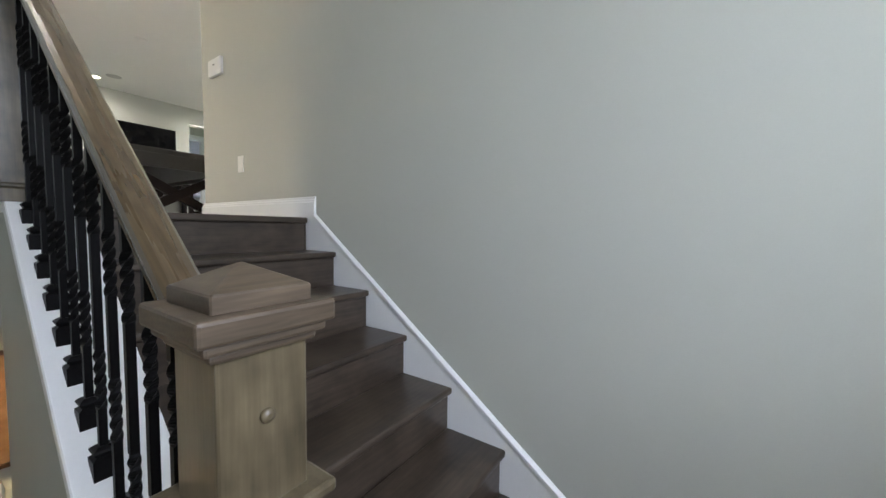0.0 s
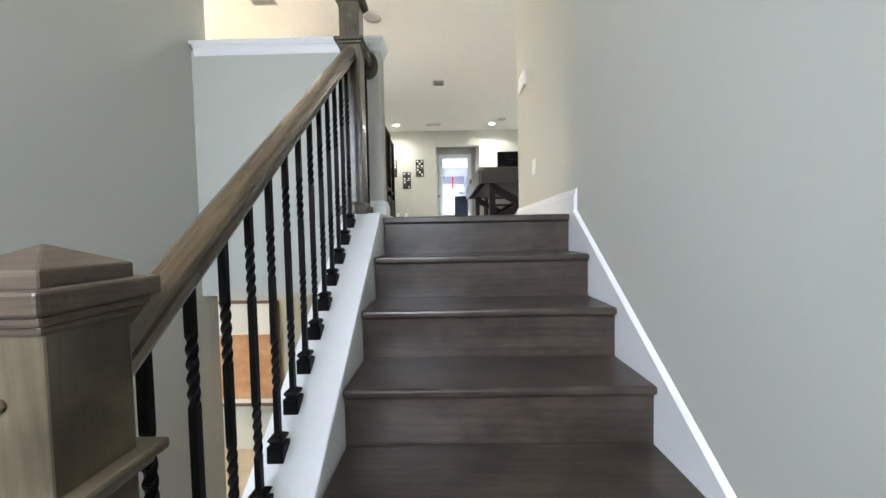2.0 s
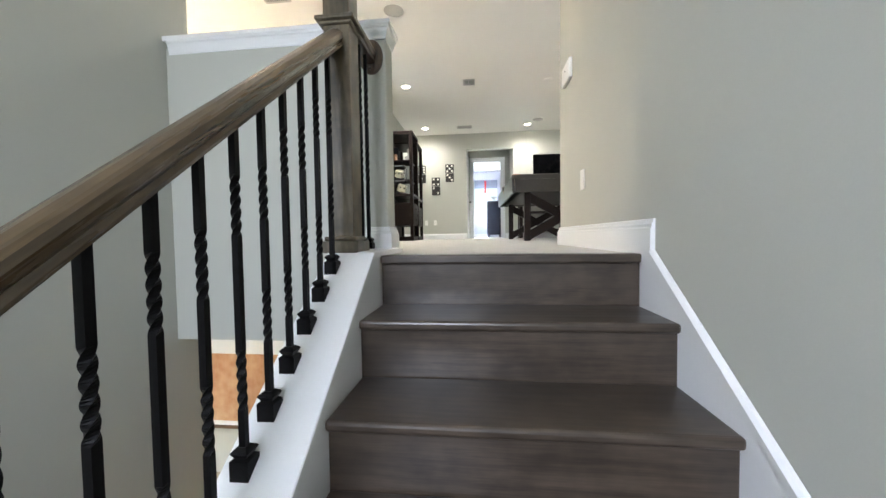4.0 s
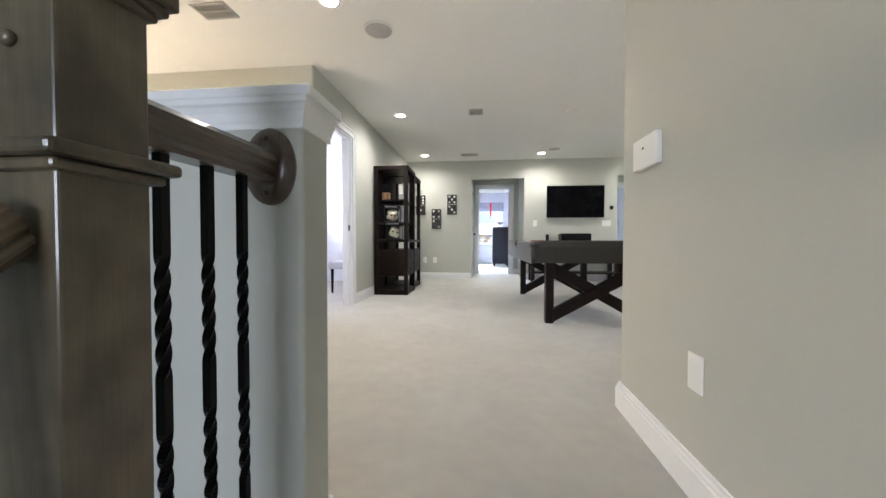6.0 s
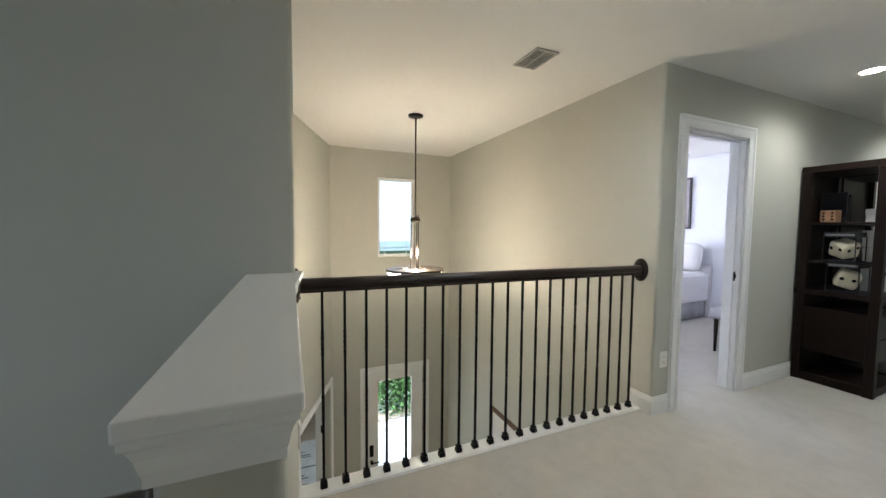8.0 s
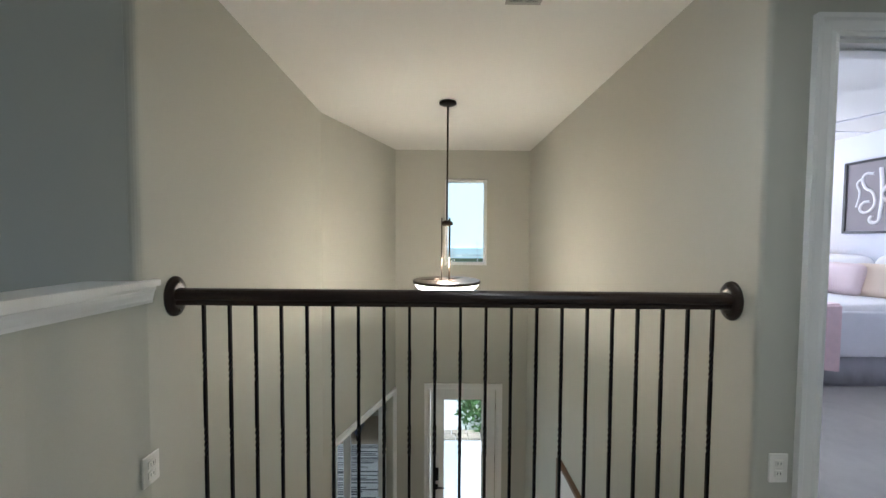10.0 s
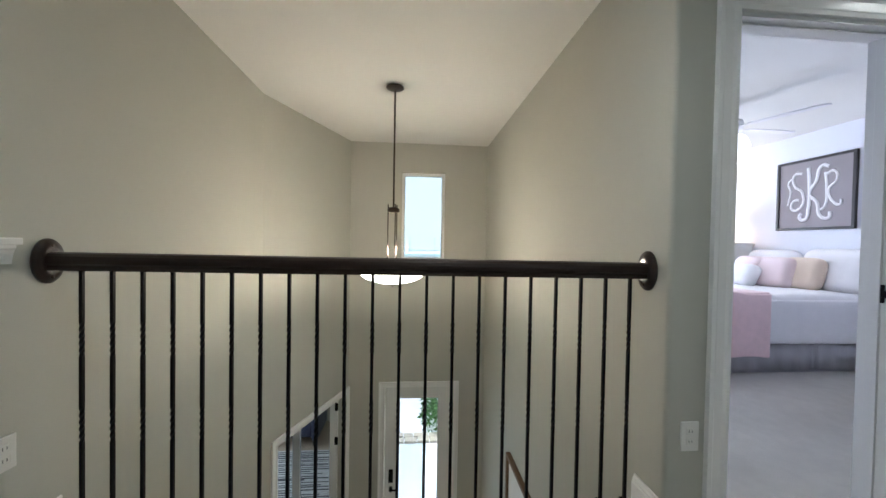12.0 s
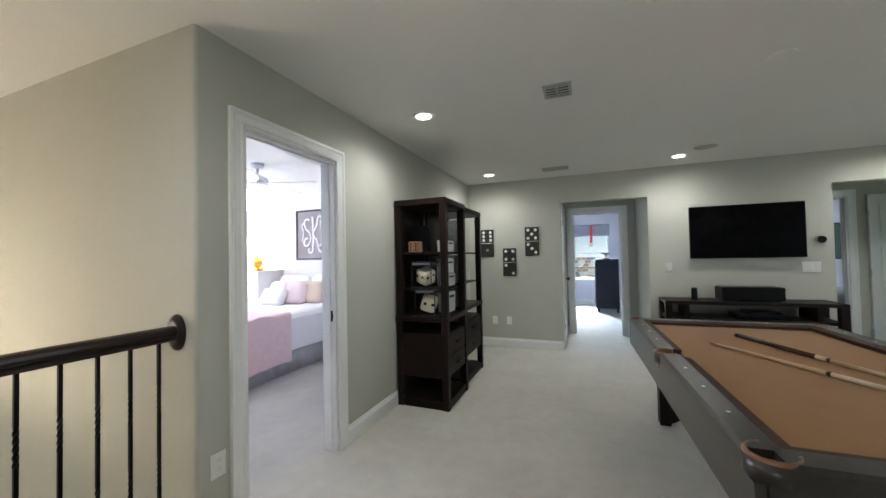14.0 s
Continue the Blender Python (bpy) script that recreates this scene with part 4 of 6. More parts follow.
box("shelf", (-L + 0.02, -D + 0.02, 0.16), (L - 0.02, D - 0.01, 0.195), ESPRESSO, co, 0.003)
for x in (-0.58, 0.58):
    box("divider", (x - 0.02, -D + 0.02, 0.585), (x + 0.02, D - 0.02, Hc - 0.04), ESPRESSO, co, 0.002)
sb = thing("speaker_box", pose(2.02, 6.80, Hc), "long black audio receiver on the console", "audio receiver")
box("body", (-0.28, -0.13, 0.012), (0.28, 0.13, 0.155), BLACK, sb, 0.01)
for x in (-0.24, 0.24):
    cyl("foot", (x, -0.09, 0), (x, -0.09, 0.013), 0.016, BLACK, sb)
box("vent_strip", (-0.26, -0.1, 0.154), (0.26, 0.1, 0.159), mat("dark_grey_metal", (0.05, 0.05, 0.055), 0.4, metal=0.5), sb, 0.002)
bt = thing("small_speaker", pose(1.50, 6.78, Hc), "slim black upright speaker on the console", "speaker")
lathe("body", ((0.030, 0.0), (0.032, 0.01), (0.030, 0.13), (0.024, 0.142)), BLACK, bt)
box("base", (-0.042, -0.042, 0.0), (0.042, 0.042, 0.008), BLACK, bt, 0.003)
cb = thing("game_console", pose(2.08, 6.80, 0.585), "black game console lying on the shelf", "game console")
box("body", (-0.22, -0.13, 0.0), (0.22, 0.13, 0.05), BLACK, cb, 0.012)
box("upper_shell", (-0.12, -0.10, 0.05), (0.20, 0.10, 0.075), BLACK, cb, 0.012)

# bookcases


def bookcase(x0, y0, y1, depth, label):
    """An open-sided tower: four posts, top, shelves, a pair of drawers and an open base. Its front looks along +x."""
    W = y1 - y0
    b = thing("bookcase", pose(x0, y0, 0), label, "bookcase", "espresso bookcases")
    Hb, p = 1.866, 0.058
    for x in (0.0, depth - p):
        for y in (0.0, W - p):
            box("post", (x, y, 0), (x + p, y + p, Hb - 0.055), ESPRESSO, b, 0.003)
    box("top", (-0.004, -0.004, Hb - 0.055), (depth + 0.004, W + 0.004, Hb), ESPRESSO, b, 0.004)
    box("back_panel", (0.008, p, 0.06), (0.02, W - p, Hb - 0.055), ESPRESSO, b, 0.001)
    box("shelf", (-0.006, -0.006, 0.765), (depth + 0.006, W + 0.006, 0.805), ESPRESSO, b, 0.003)
    for z in (1.055, 1.385):
        box("shelf", (0.02, p - 0.02, z - 0.018), (depth - 0.06, W - p + 0.02, z), ESPRESSO, b, 0.002)
    box("base_board", (p - 0.02, 0.006, 0.045), (depth - 0.006, W - 0.006, 0.075), ESPRESSO, b, 0.002)
    box("rail", (p, 0.01, 0.0), (depth - p, 0.04, 0.05), ESPRESSO, b, 0.002)
    box("rail", (p, W - 0.04, 0.0), (depth - p, W - 0.01, 0.05), ESPRESSO, b, 0.002)
    box("rail", (depth - 0.04, p, 0.0), (depth - 0.01, W - p, 0.05), ESPRESSO, b, 0.002)
    box("drawer_case", (p, 0.012, 0.27), (depth - 0.022, W - 0.012, 0.655), ESPRESSO, b, 0.003)
    for z0, z1 in ((0.285, 0.455), (0.470, 0.640)):
        dr = box("drawer", (depth - 0.024, p + 0.008, z0), (depth - 0.006, W - p - 0.008, z1), ESPRESSO, b, 0.003)
        h = box("handle", (depth - 0.006, W / 2 - 0.05, (z0 + z1) / 2 - 0.006), (depth + 0.018, W / 2 + 0.05, (z0 + z1) / 2 + 0.006), BLACK, dr, 0.004)
    return b


BX = -1.316
bookcase(BX, 4.668, 5.225, 0.497, "tall espresso wood bookcase with two drawers, half full")
bookcase(BX - 0.005, 5.275, 5.98, 0.455, "tall espresso wood bookcase with two drawers, holding white boxes")
CREAM = mat("cream_plastic", (0.72, 0.66, 0.52), 0.4, vary=0.05, bump=0.05)
CARTON = mat("dark_carton", (0.018, 0.018, 0.02), 0.5, spec=0.15, vary=0.2)
CARD = mat("white_card", (0.72, 0.71, 0.68), 0.6, vary=0.05)


def boxed_die(x, y, z, spin):
    d = thing("boxed_die", pose(x, y, z), "cream novelty die in a black-topped display box", "toy box", "boxed dice")
    w = 0.095
    box("tray", (-w, -w, 0), (w, w, 0.012), CARTON, d, 0.002)
    box("lid", (-w, -w, 0.205), (w, w, 0.245), CARTON, d, 0.003)
    for sx in (-1, 1):
        for sy in (-1, 1):
            box("corner_post", (sx * w - 0.003, sy * w - 0.003, 0.01), (sx * w + 0.003, sy * w + 0.003, 0.207), CARTON, d, 0)
    box("lid_band", (-w + 0.01, -w - 0.0015, 0.214), (w - 0.01, -w + 0.001, 0.232), mat("grey_print", (0.16, 0.16, 0.17), 0.5), d, 0)
    die = box("die", (-0.070, -0.070, 0.017), (0.070, 0.070, 0.156), CREAM, d, 0.030, seg=4)
    for px, pz in ((-0.038, 0.115), (0.030, 0.125)):
        for axis in (0, 1):
            m = pose(px, -0.0695, pz - 0.02, 90, 0, 0) if axis == 0 else pose(0.0695, px, pz - 0.01, 0, 90, 0)
            lathe("pip", ((0.014, 0.0), (0.012, 0.002), (0.005, 0.003)), BLACK, die, seg=12).matrix_local = m
    heart = Vector((0, 0, 0.0865))
    die.matrix_local = Matrix.Translation(heart + Vector((0, 0, 0.022))) @ pose(0, 0, 0, 14, 20, spin) @ Matrix.Translation(-heart)


boxed_die(BX + 0.275, 4.79, 0.807, 25)
boxed_die(BX + 0.245, 4.79, 1.057, -20)
wd = thing("wooden_die", pose(BX + 0.16, 4.76, 1.387), "light brown wooden die with dark pips", "wooden die")
DIEW = mat("light_brown_wood", (0.26, 0.14, 0.08), 0.45, vary=0.2, stretch=(1, 6, 6))
dcube = box("cube", (-0.05, -0.05, 0.0), (0.05, 0.05, 0.10), DIEW, wd, 0.008)
for px, pz in PIPS[6]:
    lathe("pip", ((0.009, 0.0), (0.007, 0.002)), BLACK, dcube, seg=10).matrix_local = pose(px * 0.026, -0.0498, 0.05 + pz * 0.027, 90, 0, 0)
for bx, by, z, hh, dd in ((BX + 0.36, 5.02, 0.807, 0.20, 0.10), (BX + 0.36, 5.03, 1.057, 0.12, 0.11), (BX + 0.35, 5.03, 1.179, 0.14, 0.10), (BX + 0.36, 5.02, 1.387, 0.11, 0.09), (BX + 0.33, 5.45, 0.807, 0.22, 0.12), (BX + 0.32, 5.45, 1.057, 0.30, 0.12), (BX + 0.32, 5.45, 1.387, 0.34, 0.11)):
    g = thing("game_box", pose(bx, by, z), "white game box standing on the bookcase shelf", "game box", "white game boxes")
    box("tray", (-0.05, -dd, 0.002), (0.05, dd, hh * 0.93), CARD, g, 0.003)
    box("lid", (-0.053, -dd - 0.003, hh * 0.55), (0.053, dd + 0.003, hh), CARD, g, 0.003)
    box("print_bar", (0.0525, -dd * 0.6, hh * 0.70), (0.0545, dd * 0.6, hh * 0.82), CARTON, g, 0)
for y, h in ((4.93, 0.26), (4.97, 0.22), (5.0, 0.24)):
    k = thing("book", pose(BX + 0.12, y, 1.387), "tall dark-covered book standing on the shelf", "book", "shelf books")
    box("cover", (-0.08, -0.014, 0.0), (0.08, 0.014, h), CARTON, k, 0.003)
    box("pages", (-0.076, -0.011, 0.004), (0.079, 0.011, h - 0.004), CARD, k, 0.001)

# pool table
FELT = mat("camel_felt", (0.31, 0.148, 0.042), 0.95, vary=0.07, scale=8, fine=400, bump=0.3, depth=0.001, sheen=0.2, spec=0.1)
# cushion cloth darkened from camel: shade along the rails is put into the colour
CUSHION = mat("shaded_cushion_cloth", (0.050, 0.020, 0.010), 0.8, vary=0.1, fine=400, bump=0.2)
TABLEW = mat("weathered_espresso_veneer", (0.036, 0.030, 0.025), 0.33, two=(0.019, 0.016, 0.0135), scale=4, fine=36, stretch=(14, 1.2, 14), bump=0.25, depth=0.001, clear=0.2)
LEATHER = mat("tan_leather", (0.20, 0.09, 0.045), 0.28, vary=0.12, scale=40, fine=200, bump=0.3)
X0, X1, Y0, Y1, ZT = 0.664, 1.945, 2.965, 5.225, 0.790
pt = thing("pool_table", pose((X0 + X1) / 2, (Y0 + Y1) / 2, 0, 0, 0, 1.3), "espresso wood pool table with camel felt and X-shaped legs", "pool table")
hx, hy = (X1 - X0) / 2, (Y1 - Y0) / 2
RW = 0.135
bm = bmesh.new()
add_box(bm, (-hx + RW, -hy + RW, ZT - 0.055), (hx - RW, hy - RW, ZT - 0.032))
part("playing_bed", bm, FELT, pt, "camel felt playing surface")


def rail_piece(a, b, inward):
    """A wooden rail cap from a to b with a felt cushion along its inner side."""
    a, b, n = Vector((*a, 0)), Vector((*b, 0)), Vector((*inward, 0))
    bm = bmesh.new()
    sec = ((0.0, ZT - 0.060), (0.0, ZT - 0.012), (0.012, ZT), (0.094, ZT), (0.098, ZT - 0.004), (0.098, ZT - 0.060))
    r = [[bm.verts.new(p + n * s + Vector((0, 0, z))) for s, z in sec] for p in (a, b)]
    for i in range(len(sec)):
        j = (i + 1) % len(sec)
        bm.faces.new((r[0][i], r[0][j], r[1][j], r[1][i]))
    bm.faces.new(r[0][::-1])
    bm.faces.new(r[1])
    rail = part("rail", bm, TABLEW, pt)
    bm = bmesh.new()
    d = (b - a).normalized() * 0.035
    sec = ((0.097, ZT - 0.050), (0.097, ZT - 0.003), (0.138, ZT - 0.010), (0.128, ZT - 0.050))
    r = [[bm.verts.new(p + q * (1.0 if s > 0.1 else 0.4) + n * s + Vector((0, 0, z))) for s, z in sec] for p, q in ((a, d), (b, -d))]
    for i in range(4):
        j = (i + 1) % 4
        bm.faces.new((r[0][i], r[0][j], r[1][j], r[1][i]))
    bm.faces.new(r[0][::-1])
    bm.faces.new(r[1])
    part("cushion", bm, CUSHION, rail, "cloth cushion with its shade painted in dark brown")
    run = (b - a)
    for k in range(1, 4):
        c = a + run * k / 4 + n * 0.055
        lathe("sight", ((0.007, 0.0), (0.006, 0.0015)), PIP, rail, centre=(c.x, c.y, ZT), seg=10)


pk = 0.075
rail_piece((-hx, -hy + pk), (-hx, -0.055), (1, 0))
rail_piece((-hx, 0.055), (-hx, hy - pk), (1, 0))
rail_piece((hx, -0.055), (hx, -hy + pk), (-1, 0))
rail_piece((hx, hy - pk), (hx, 0.055), (-1, 0))
rail_piece((hx - pk, -hy), (-hx + pk, -hy), (0, 1))
rail_piece((-hx + pk, hy), (hx - pk, hy), (0, -1))


def pocket(x, y, dx, dy):
    """A leather-lined pocket with a metal rim open towards the table."""
    a0 = math.atan2(dy, dx)
    bm = bmesh.new()
    n, r0, r1 = 22, 0.052, 0.064
    rows = []
    for i in range(n + 1):
        a = a0 + math.radians(-128 + 256 * i / n)
        c, s = math.cos(a), math.sin(a)
        rows.append([bm.verts.new((x + c * r, y + s * r, z)) for r, z in ((r0, ZT - 0.05), (r0, ZT - 0.002), (r0 + 0.005, ZT + 0.003), (r1 - 0.004, ZT + 0.003), (r1, ZT - 0.002), (r1, ZT - 0.010))])
    for a, b in zip(rows, rows[1:]):
        for i in range(6):
            bm.faces.new((a[i], a[(i + 1) % 6], b[(i + 1) % 6], b[i])).smooth = True
    bm.faces.new(rows[0][::-1])
    bm.faces.new(rows[-1])
    rim = part("pocket", bm, LEATHER, pt, "tan leather pocket rim")
    bm = bmesh.new()
    rows = []
    for i in range(n + 1):
        a = a0 + math.radians(-128 + 256 * i / n)
        c, s = math.cos(a), math.sin(a)
        rows.append([bm.verts.new((x + c * r, y + s * r, z)) for r, z in ((r0 + 0.004, ZT - 0.06), (r0 + 0.004, ZT - 0.009), (r1 + 0.001, ZT - 0.009), (r1 + 0.003, ZT - 0.06))])
    for a, b in zip(rows, rows[1:]):
        for i in range(4):
            bm.faces.new((a[i], a[(i + 1) % 4], b[(i + 1) % 4], b[i])).smooth = True
    bm.faces.new(rows[0][::-1])
    bm.faces.new(rows[-1])
    part("pocket_collar", bm, TABLEW, rim, "rounded wooden corner")
    bm = bmesh.new()
    add_lathe(bm, ((0.054, ZT - 0.025), (0.050, ZT - 0.09), (0.03, ZT - 0.13), (0.005, ZT - 0.135)), centre=(x, y, 0), seg=18)
    part("pocket_net", bm, LEATHER, rim, "tan leather pocket lining")


for sx in (-1, 1):
    for sy in (-1, 1):
        pocket(sx * (hx - 0.065), sy * (hy - 0.065), sx, sy)
    pocket(sx * (hx - 0.045), 0.0, sx, 0)
# apron boards lean inwards
for name, pts in (("side", -1), ("side", 1)):
    bm = bmesh.new()
    x = pts
    prof = ((hx - 0.001, ZT - 0.060), (hx - 0.006, 0.574), (hx - 0.031, 0.574), (hx - 0.028, ZT - 0.060))
    r = [[bm.verts.new((x * a, y, z)) for a, z in prof] for y in (-hy + 0.006, hy - 0.006)]
    for i in range(4):
        bm.faces.new((r[0][i], r[0][(i + 1) % 4], r[1][(i + 1) % 4], r[1][i]))
    bm.faces.new(r[0][::-1])
    bm.faces.new(r[1])
    part("side_apron", bm, TABLEW, pt)
for s in (-1, 1):
    bm = bmesh.new()
    r = [[bm.verts.new((x * wx, s * y, z)) for x in (-1, 1)] for wx, y, z in ((hx - 0.032, hy - 0.004, ZT - 0.060), (hx - 0.046, hy - 0.022, 0.582), (hx - 0.046, hy - 0.048, 0.582), (hx - 0.032, hy - 0.03, ZT - 0.060))]
    for i in range(4):
        bm.faces.new((r[i][0], r[i][1], r[(i + 1) % 4][1], r[(i + 1) % 4][0]))
    for e in (0, 1):
        bm.faces.new([q[e] for q in r])
    part("end_apron", bm, TABLEW, pt)
box("underframe", (-hx + 0.13, -hy + 0.10, 0.60), (hx - 0.13, hy - 0.10, ZT - 0.056), BLACK, pt, 0.0)
LEGW = 0.075
for s in (-1, 1):
    yc = s * (hy - 0.195)
    for sx in (-1, 1):
        xl = sx * (hx - 0.205)
        box("leg", (xl - LEGW / 2, yc - 0.045, 0.0), (xl + LEGW / 2, yc + 0.045, 0.60), ESPRESSO, pt, 0.004)
    half = hx - 0.205
    for q in (-1, 1):
        bm = bmesh.new()
        a, b = Vector((-half * q, yc, 0.055)), Vector((half * q, yc, 0.545))
        d = (b - a).normalized()
        up = Vector((-d.z, 0, d.x)) * 0.052
        out = Vector((0, 0.036 + 0.003 * q, 0))
        vs = [bm.verts.new(p + u + o) for p in (a, b) for u in (-up, up) for o in (-out, out)]
        for f in ((0, 1, 3, 2), (4, 6, 7, 5), (0, 4, 5, 1), (2, 3, 7, 6), (0, 2, 6, 4), (1, 5, 7, 3)):
            bm.faces.new([vs[i] for i in f])
        bmesh.ops.bevel(bm, geom=bm.edges[:], offset=0.004, segments=1, affect="EDGES")
        part("cross_brace", bm, ESPRESSO, pt)

MAPLE = mat("maple_cue_wood", (0.62, 0.44, 0.25), 0.28, vary=0.1, stretch=(1, 1, 1), clear=0.3)
CUEBUTT = mat("dark_lacquered_cue_butt", (0.05, 0.018, 0.012), 0.22, vary=0.2, clear=0.4)


FERRULE = mat("pale_cue_wrap", (0.70, 0.58, 0.40), 0.5, vary=0.15, fine=300)


def cue(tip, butt, z, joint, dark, label):
    """A tapered cue from tip to butt: shaft to the joint, a pale stretch, then a dark butt from the share given."""
    t, b = Vector((*tip, z + 0.007)), Vector((*butt, z + 0.015))
    c = thing("pool_cue", pose(t.x, t.y, z), label, "pool cue", "pool cues")
    d = b - t
    o = Vector((0, 0, 0.007))
    cyl("shaft", o, o + d * joint, 0.006, MAPLE, c, r2=0.0105, seg=12)
    cyl("joint", o + d * joint, o + d * (joint + 0.012), 0.0112, BRONZE, c, seg=12)
    if dark > joint + 0.02:
        cyl("forearm", o + d * (joint + 0.012), o + d * dark, 0.0108, FERRULE, c, r2=0.012, seg=12)
    cyl("butt", o + d * max(dark, joint + 0.012), o + d * 0.98, 0.0122, CUEBUTT, c, r2=0.0145, seg=12)
    cyl("bumper", o + d * 0.98, o + d, 0.0135, BLACK, c, seg=12)


BED = ZT - 0.032
cue((1.024, 4.493), (1.725, 3.203), BED, 0.42, 0.57, "maple pool cue with a pale forearm lying on the felt")
cue((1.775, 3.375), (1.233, 4.736), BED, 0.60, 0.65, "maple pool cue with a dark lacquered butt lying on the felt")

# ---- ceiling fixtures ----
LENS = glow("warm_lamp_lens", (1.0, 0.88, 0.70), 20.0)
GRILLE = mat("white_metal_grille", (0.42, 0.41, 0.39), 0.5, vary=0.03)
DARKSLOT = mat("painted_duct_shade", (0.04, 0.038, 0.036), 0.8)


def can_light(x, y):
    c = thing("recessed_light", pose(x, y, CEIL), "lit recessed ceiling downlight with a white trim ring", "ceiling light", "recessed ceiling lights")
    bm = bmesh.new()
    add_lathe(bm, ((0.060, -0.001), (0.062, -0.007), (0.084, -0.007), (0.088, -0.001)), seg=32)
    part("trim_ring", bm, TRIM, c)
    lathe("lens", ((0.060, -0.003), (0.058, -0.006), (0.02, -0.0065)), LENS, c, seg=32)
    lamp("downlight", "SPOT", pose(x, y, CEIL - 0.02), CAN_W, CAN_C, cone=168, soft=0.055)


CAN_W, CAN_C = 53, (1.0, 0.985, 0.94)
# the last two downlights are unseen, added to continue the row
for x, y in ((-0.80, 2.03), (-0.83, 4.28), (-0.87, 6.48), (1.335, 6.52), (3.3, 6.5), (3.3, 4.3), (3.3, 2.3)):
    can_light(x, y)


def disc(name, x, y, r, label, category, rings=2):
    s = thing(name, pose(x, y, CEIL), label, category)
    lathe("rim", ((r, 0.0), (r, -0.006), (r - 0.008, -0.010), (r - 0.012, -0.006)), CEIL_PAINT, s, seg=36)
    lathe("grille", ((r - 0.012, -0.003), (r - 0.016, -0.008), (r * 0.3, -0.009), (0.004, -0.009)), GRILLE, s, seg=36)
    return s


disc("ceiling_speaker", -0.56, 2.40, 0.118, "round white ceiling speaker grille", "ceiling speaker")
disc("ceiling_speaker", 1.51, 6.22, 0.118, "round white ceiling speaker grille", "ceiling speaker")
sd_ = disc("smoke_detector", 1.36, 4.33, 0.07, "round white smoke detector on the ceiling", "smoke detector")
for c_ in sd_.children:
    c_.data.materials[0] = CEIL_PAINT


def vent(x, y, w, h, n, label, turn=0):
    v = thing("ceiling_vent", pose(x, y, CEIL, 0, 0, turn), label, "ceiling vent")
    # dark sheet stands in for the shade of the duct behind the slats
    box("backing", (-w / 2 + 0.01, -h / 2 + 0.01, -0.003), (w / 2 - 0.01, h / 2 - 0.01, -0.001), DARKSLOT, v, 0)
    for lo, hi in (((-w / 2, -h / 2), (w / 2, -h / 2 + 0.018)), ((-w / 2, h / 2 - 0.018), (w / 2, h / 2)), ((-w / 2, -h / 2 + 0.018), (-w / 2 + 0.018, h / 2 - 0.018)), ((w / 2 - 0.018, -h / 2 + 0.018), (w / 2, h / 2 - 0.018)), ((-0.006, -h / 2 + 0.018), (0.006, h / 2 - 0.018))):
        box("frame", (*lo, -0.010), (*hi, 0.0), GRILLE, v, 0.002)
    for k in range(n):
        y0 = -h / 2 + 0.022 + (h - 0.044) * (k + 0.2) / n
        bm = bmesh.new()
        vs = add_box(bm, (-w / 2 + 0.018, y0, -0.009), (w / 2 - 0.018, y0 + (h - 0.044) / n * 0.45, -0.006))
        part("slat", bm, GRILLE, v)


vent(-1.66, 2.04, 0.175, 0.26, 10, "white louvred ceiling vent over the gallery", 90)
vent(0.16, 4.25, 0.18, 0.20, 4, "small white louvred ceiling vent")
vent(-0.01, 6.50, 0.32, 0.17, 7, "white louvred return vent near the far wall")

# pendant over the foyer
pd = thing("pendant_lamp", pose(-3.12, 1.705, 0), "bronze pendant lamp with a white glass bowl, lit", "pendant lamp")
lathe("canopy", ((0.075, CEIL), (0.075, CEIL - 0.012), (0.055, CEIL - 0.022), (0.012, CEIL - 0.028)), BRONZE, pd)
cyl("stem", (0, 0, 1.40), (0, 0, CEIL - 0.02), 0.0075, BRONZE, pd)
lathe("hub", ((0.006, 1.42), (0.03, 1.415), (0.052, 1.40), (0.052, 1.375), (0.02, 1.365)), BRONZE, pd)
for k in range(3):
    a = math.tau * k / 3 + 0.4
    cyl("rod", (0.046 * math.cos(a), 0.046 * math.sin(a), 0.86), (0.046 * math.cos(a), 0.046 * math.sin(a), 1.44), 0.005, BRONZE, pd, seg=10)
    cyl("strut", (0.046 * math.cos(a), 0.046 * math.sin(a), 0.90), (0.285 * math.cos(a), 0.285 * math.sin(a), 0.885), 0.005, BRONZE, pd, seg=10)
lathe("rim_band", ((0.288, 0.868), (0.298, 0.868), (0.298, 0.892), (0.288, 0.892)), BRONZE, pd, seg=48)
BOWL = glow("lit_opal_glass", (1.0, 0.89, 0.72), 15.0)
bm = bmesh.new()
prof = [(0.29 * math.sin(math.radians(a)), 0.885 - 0.125 * (math.cos(math.radians(a)))) for a in range(4, 91, 8)]
add_lathe(bm, prof + [(0.28, 0.887)] + [(r * 0.95, z + 0.008) for r, z in prof[::-1]], seg=48)
part("bowl", bm, BOWL, pd, "white glass bowl, lit from inside")
lathe("finial", ((0.004, 0.735), (0.014, 0.742), (0.010, 0.752), (0.018, 0.762)), BRONZE, pd, seg=16)
lamp("pendant_bulb", "POINT", pose(-3.12, 1.705, 1.02), 66, (1.0, 0.80, 0.60), soft=0.07)

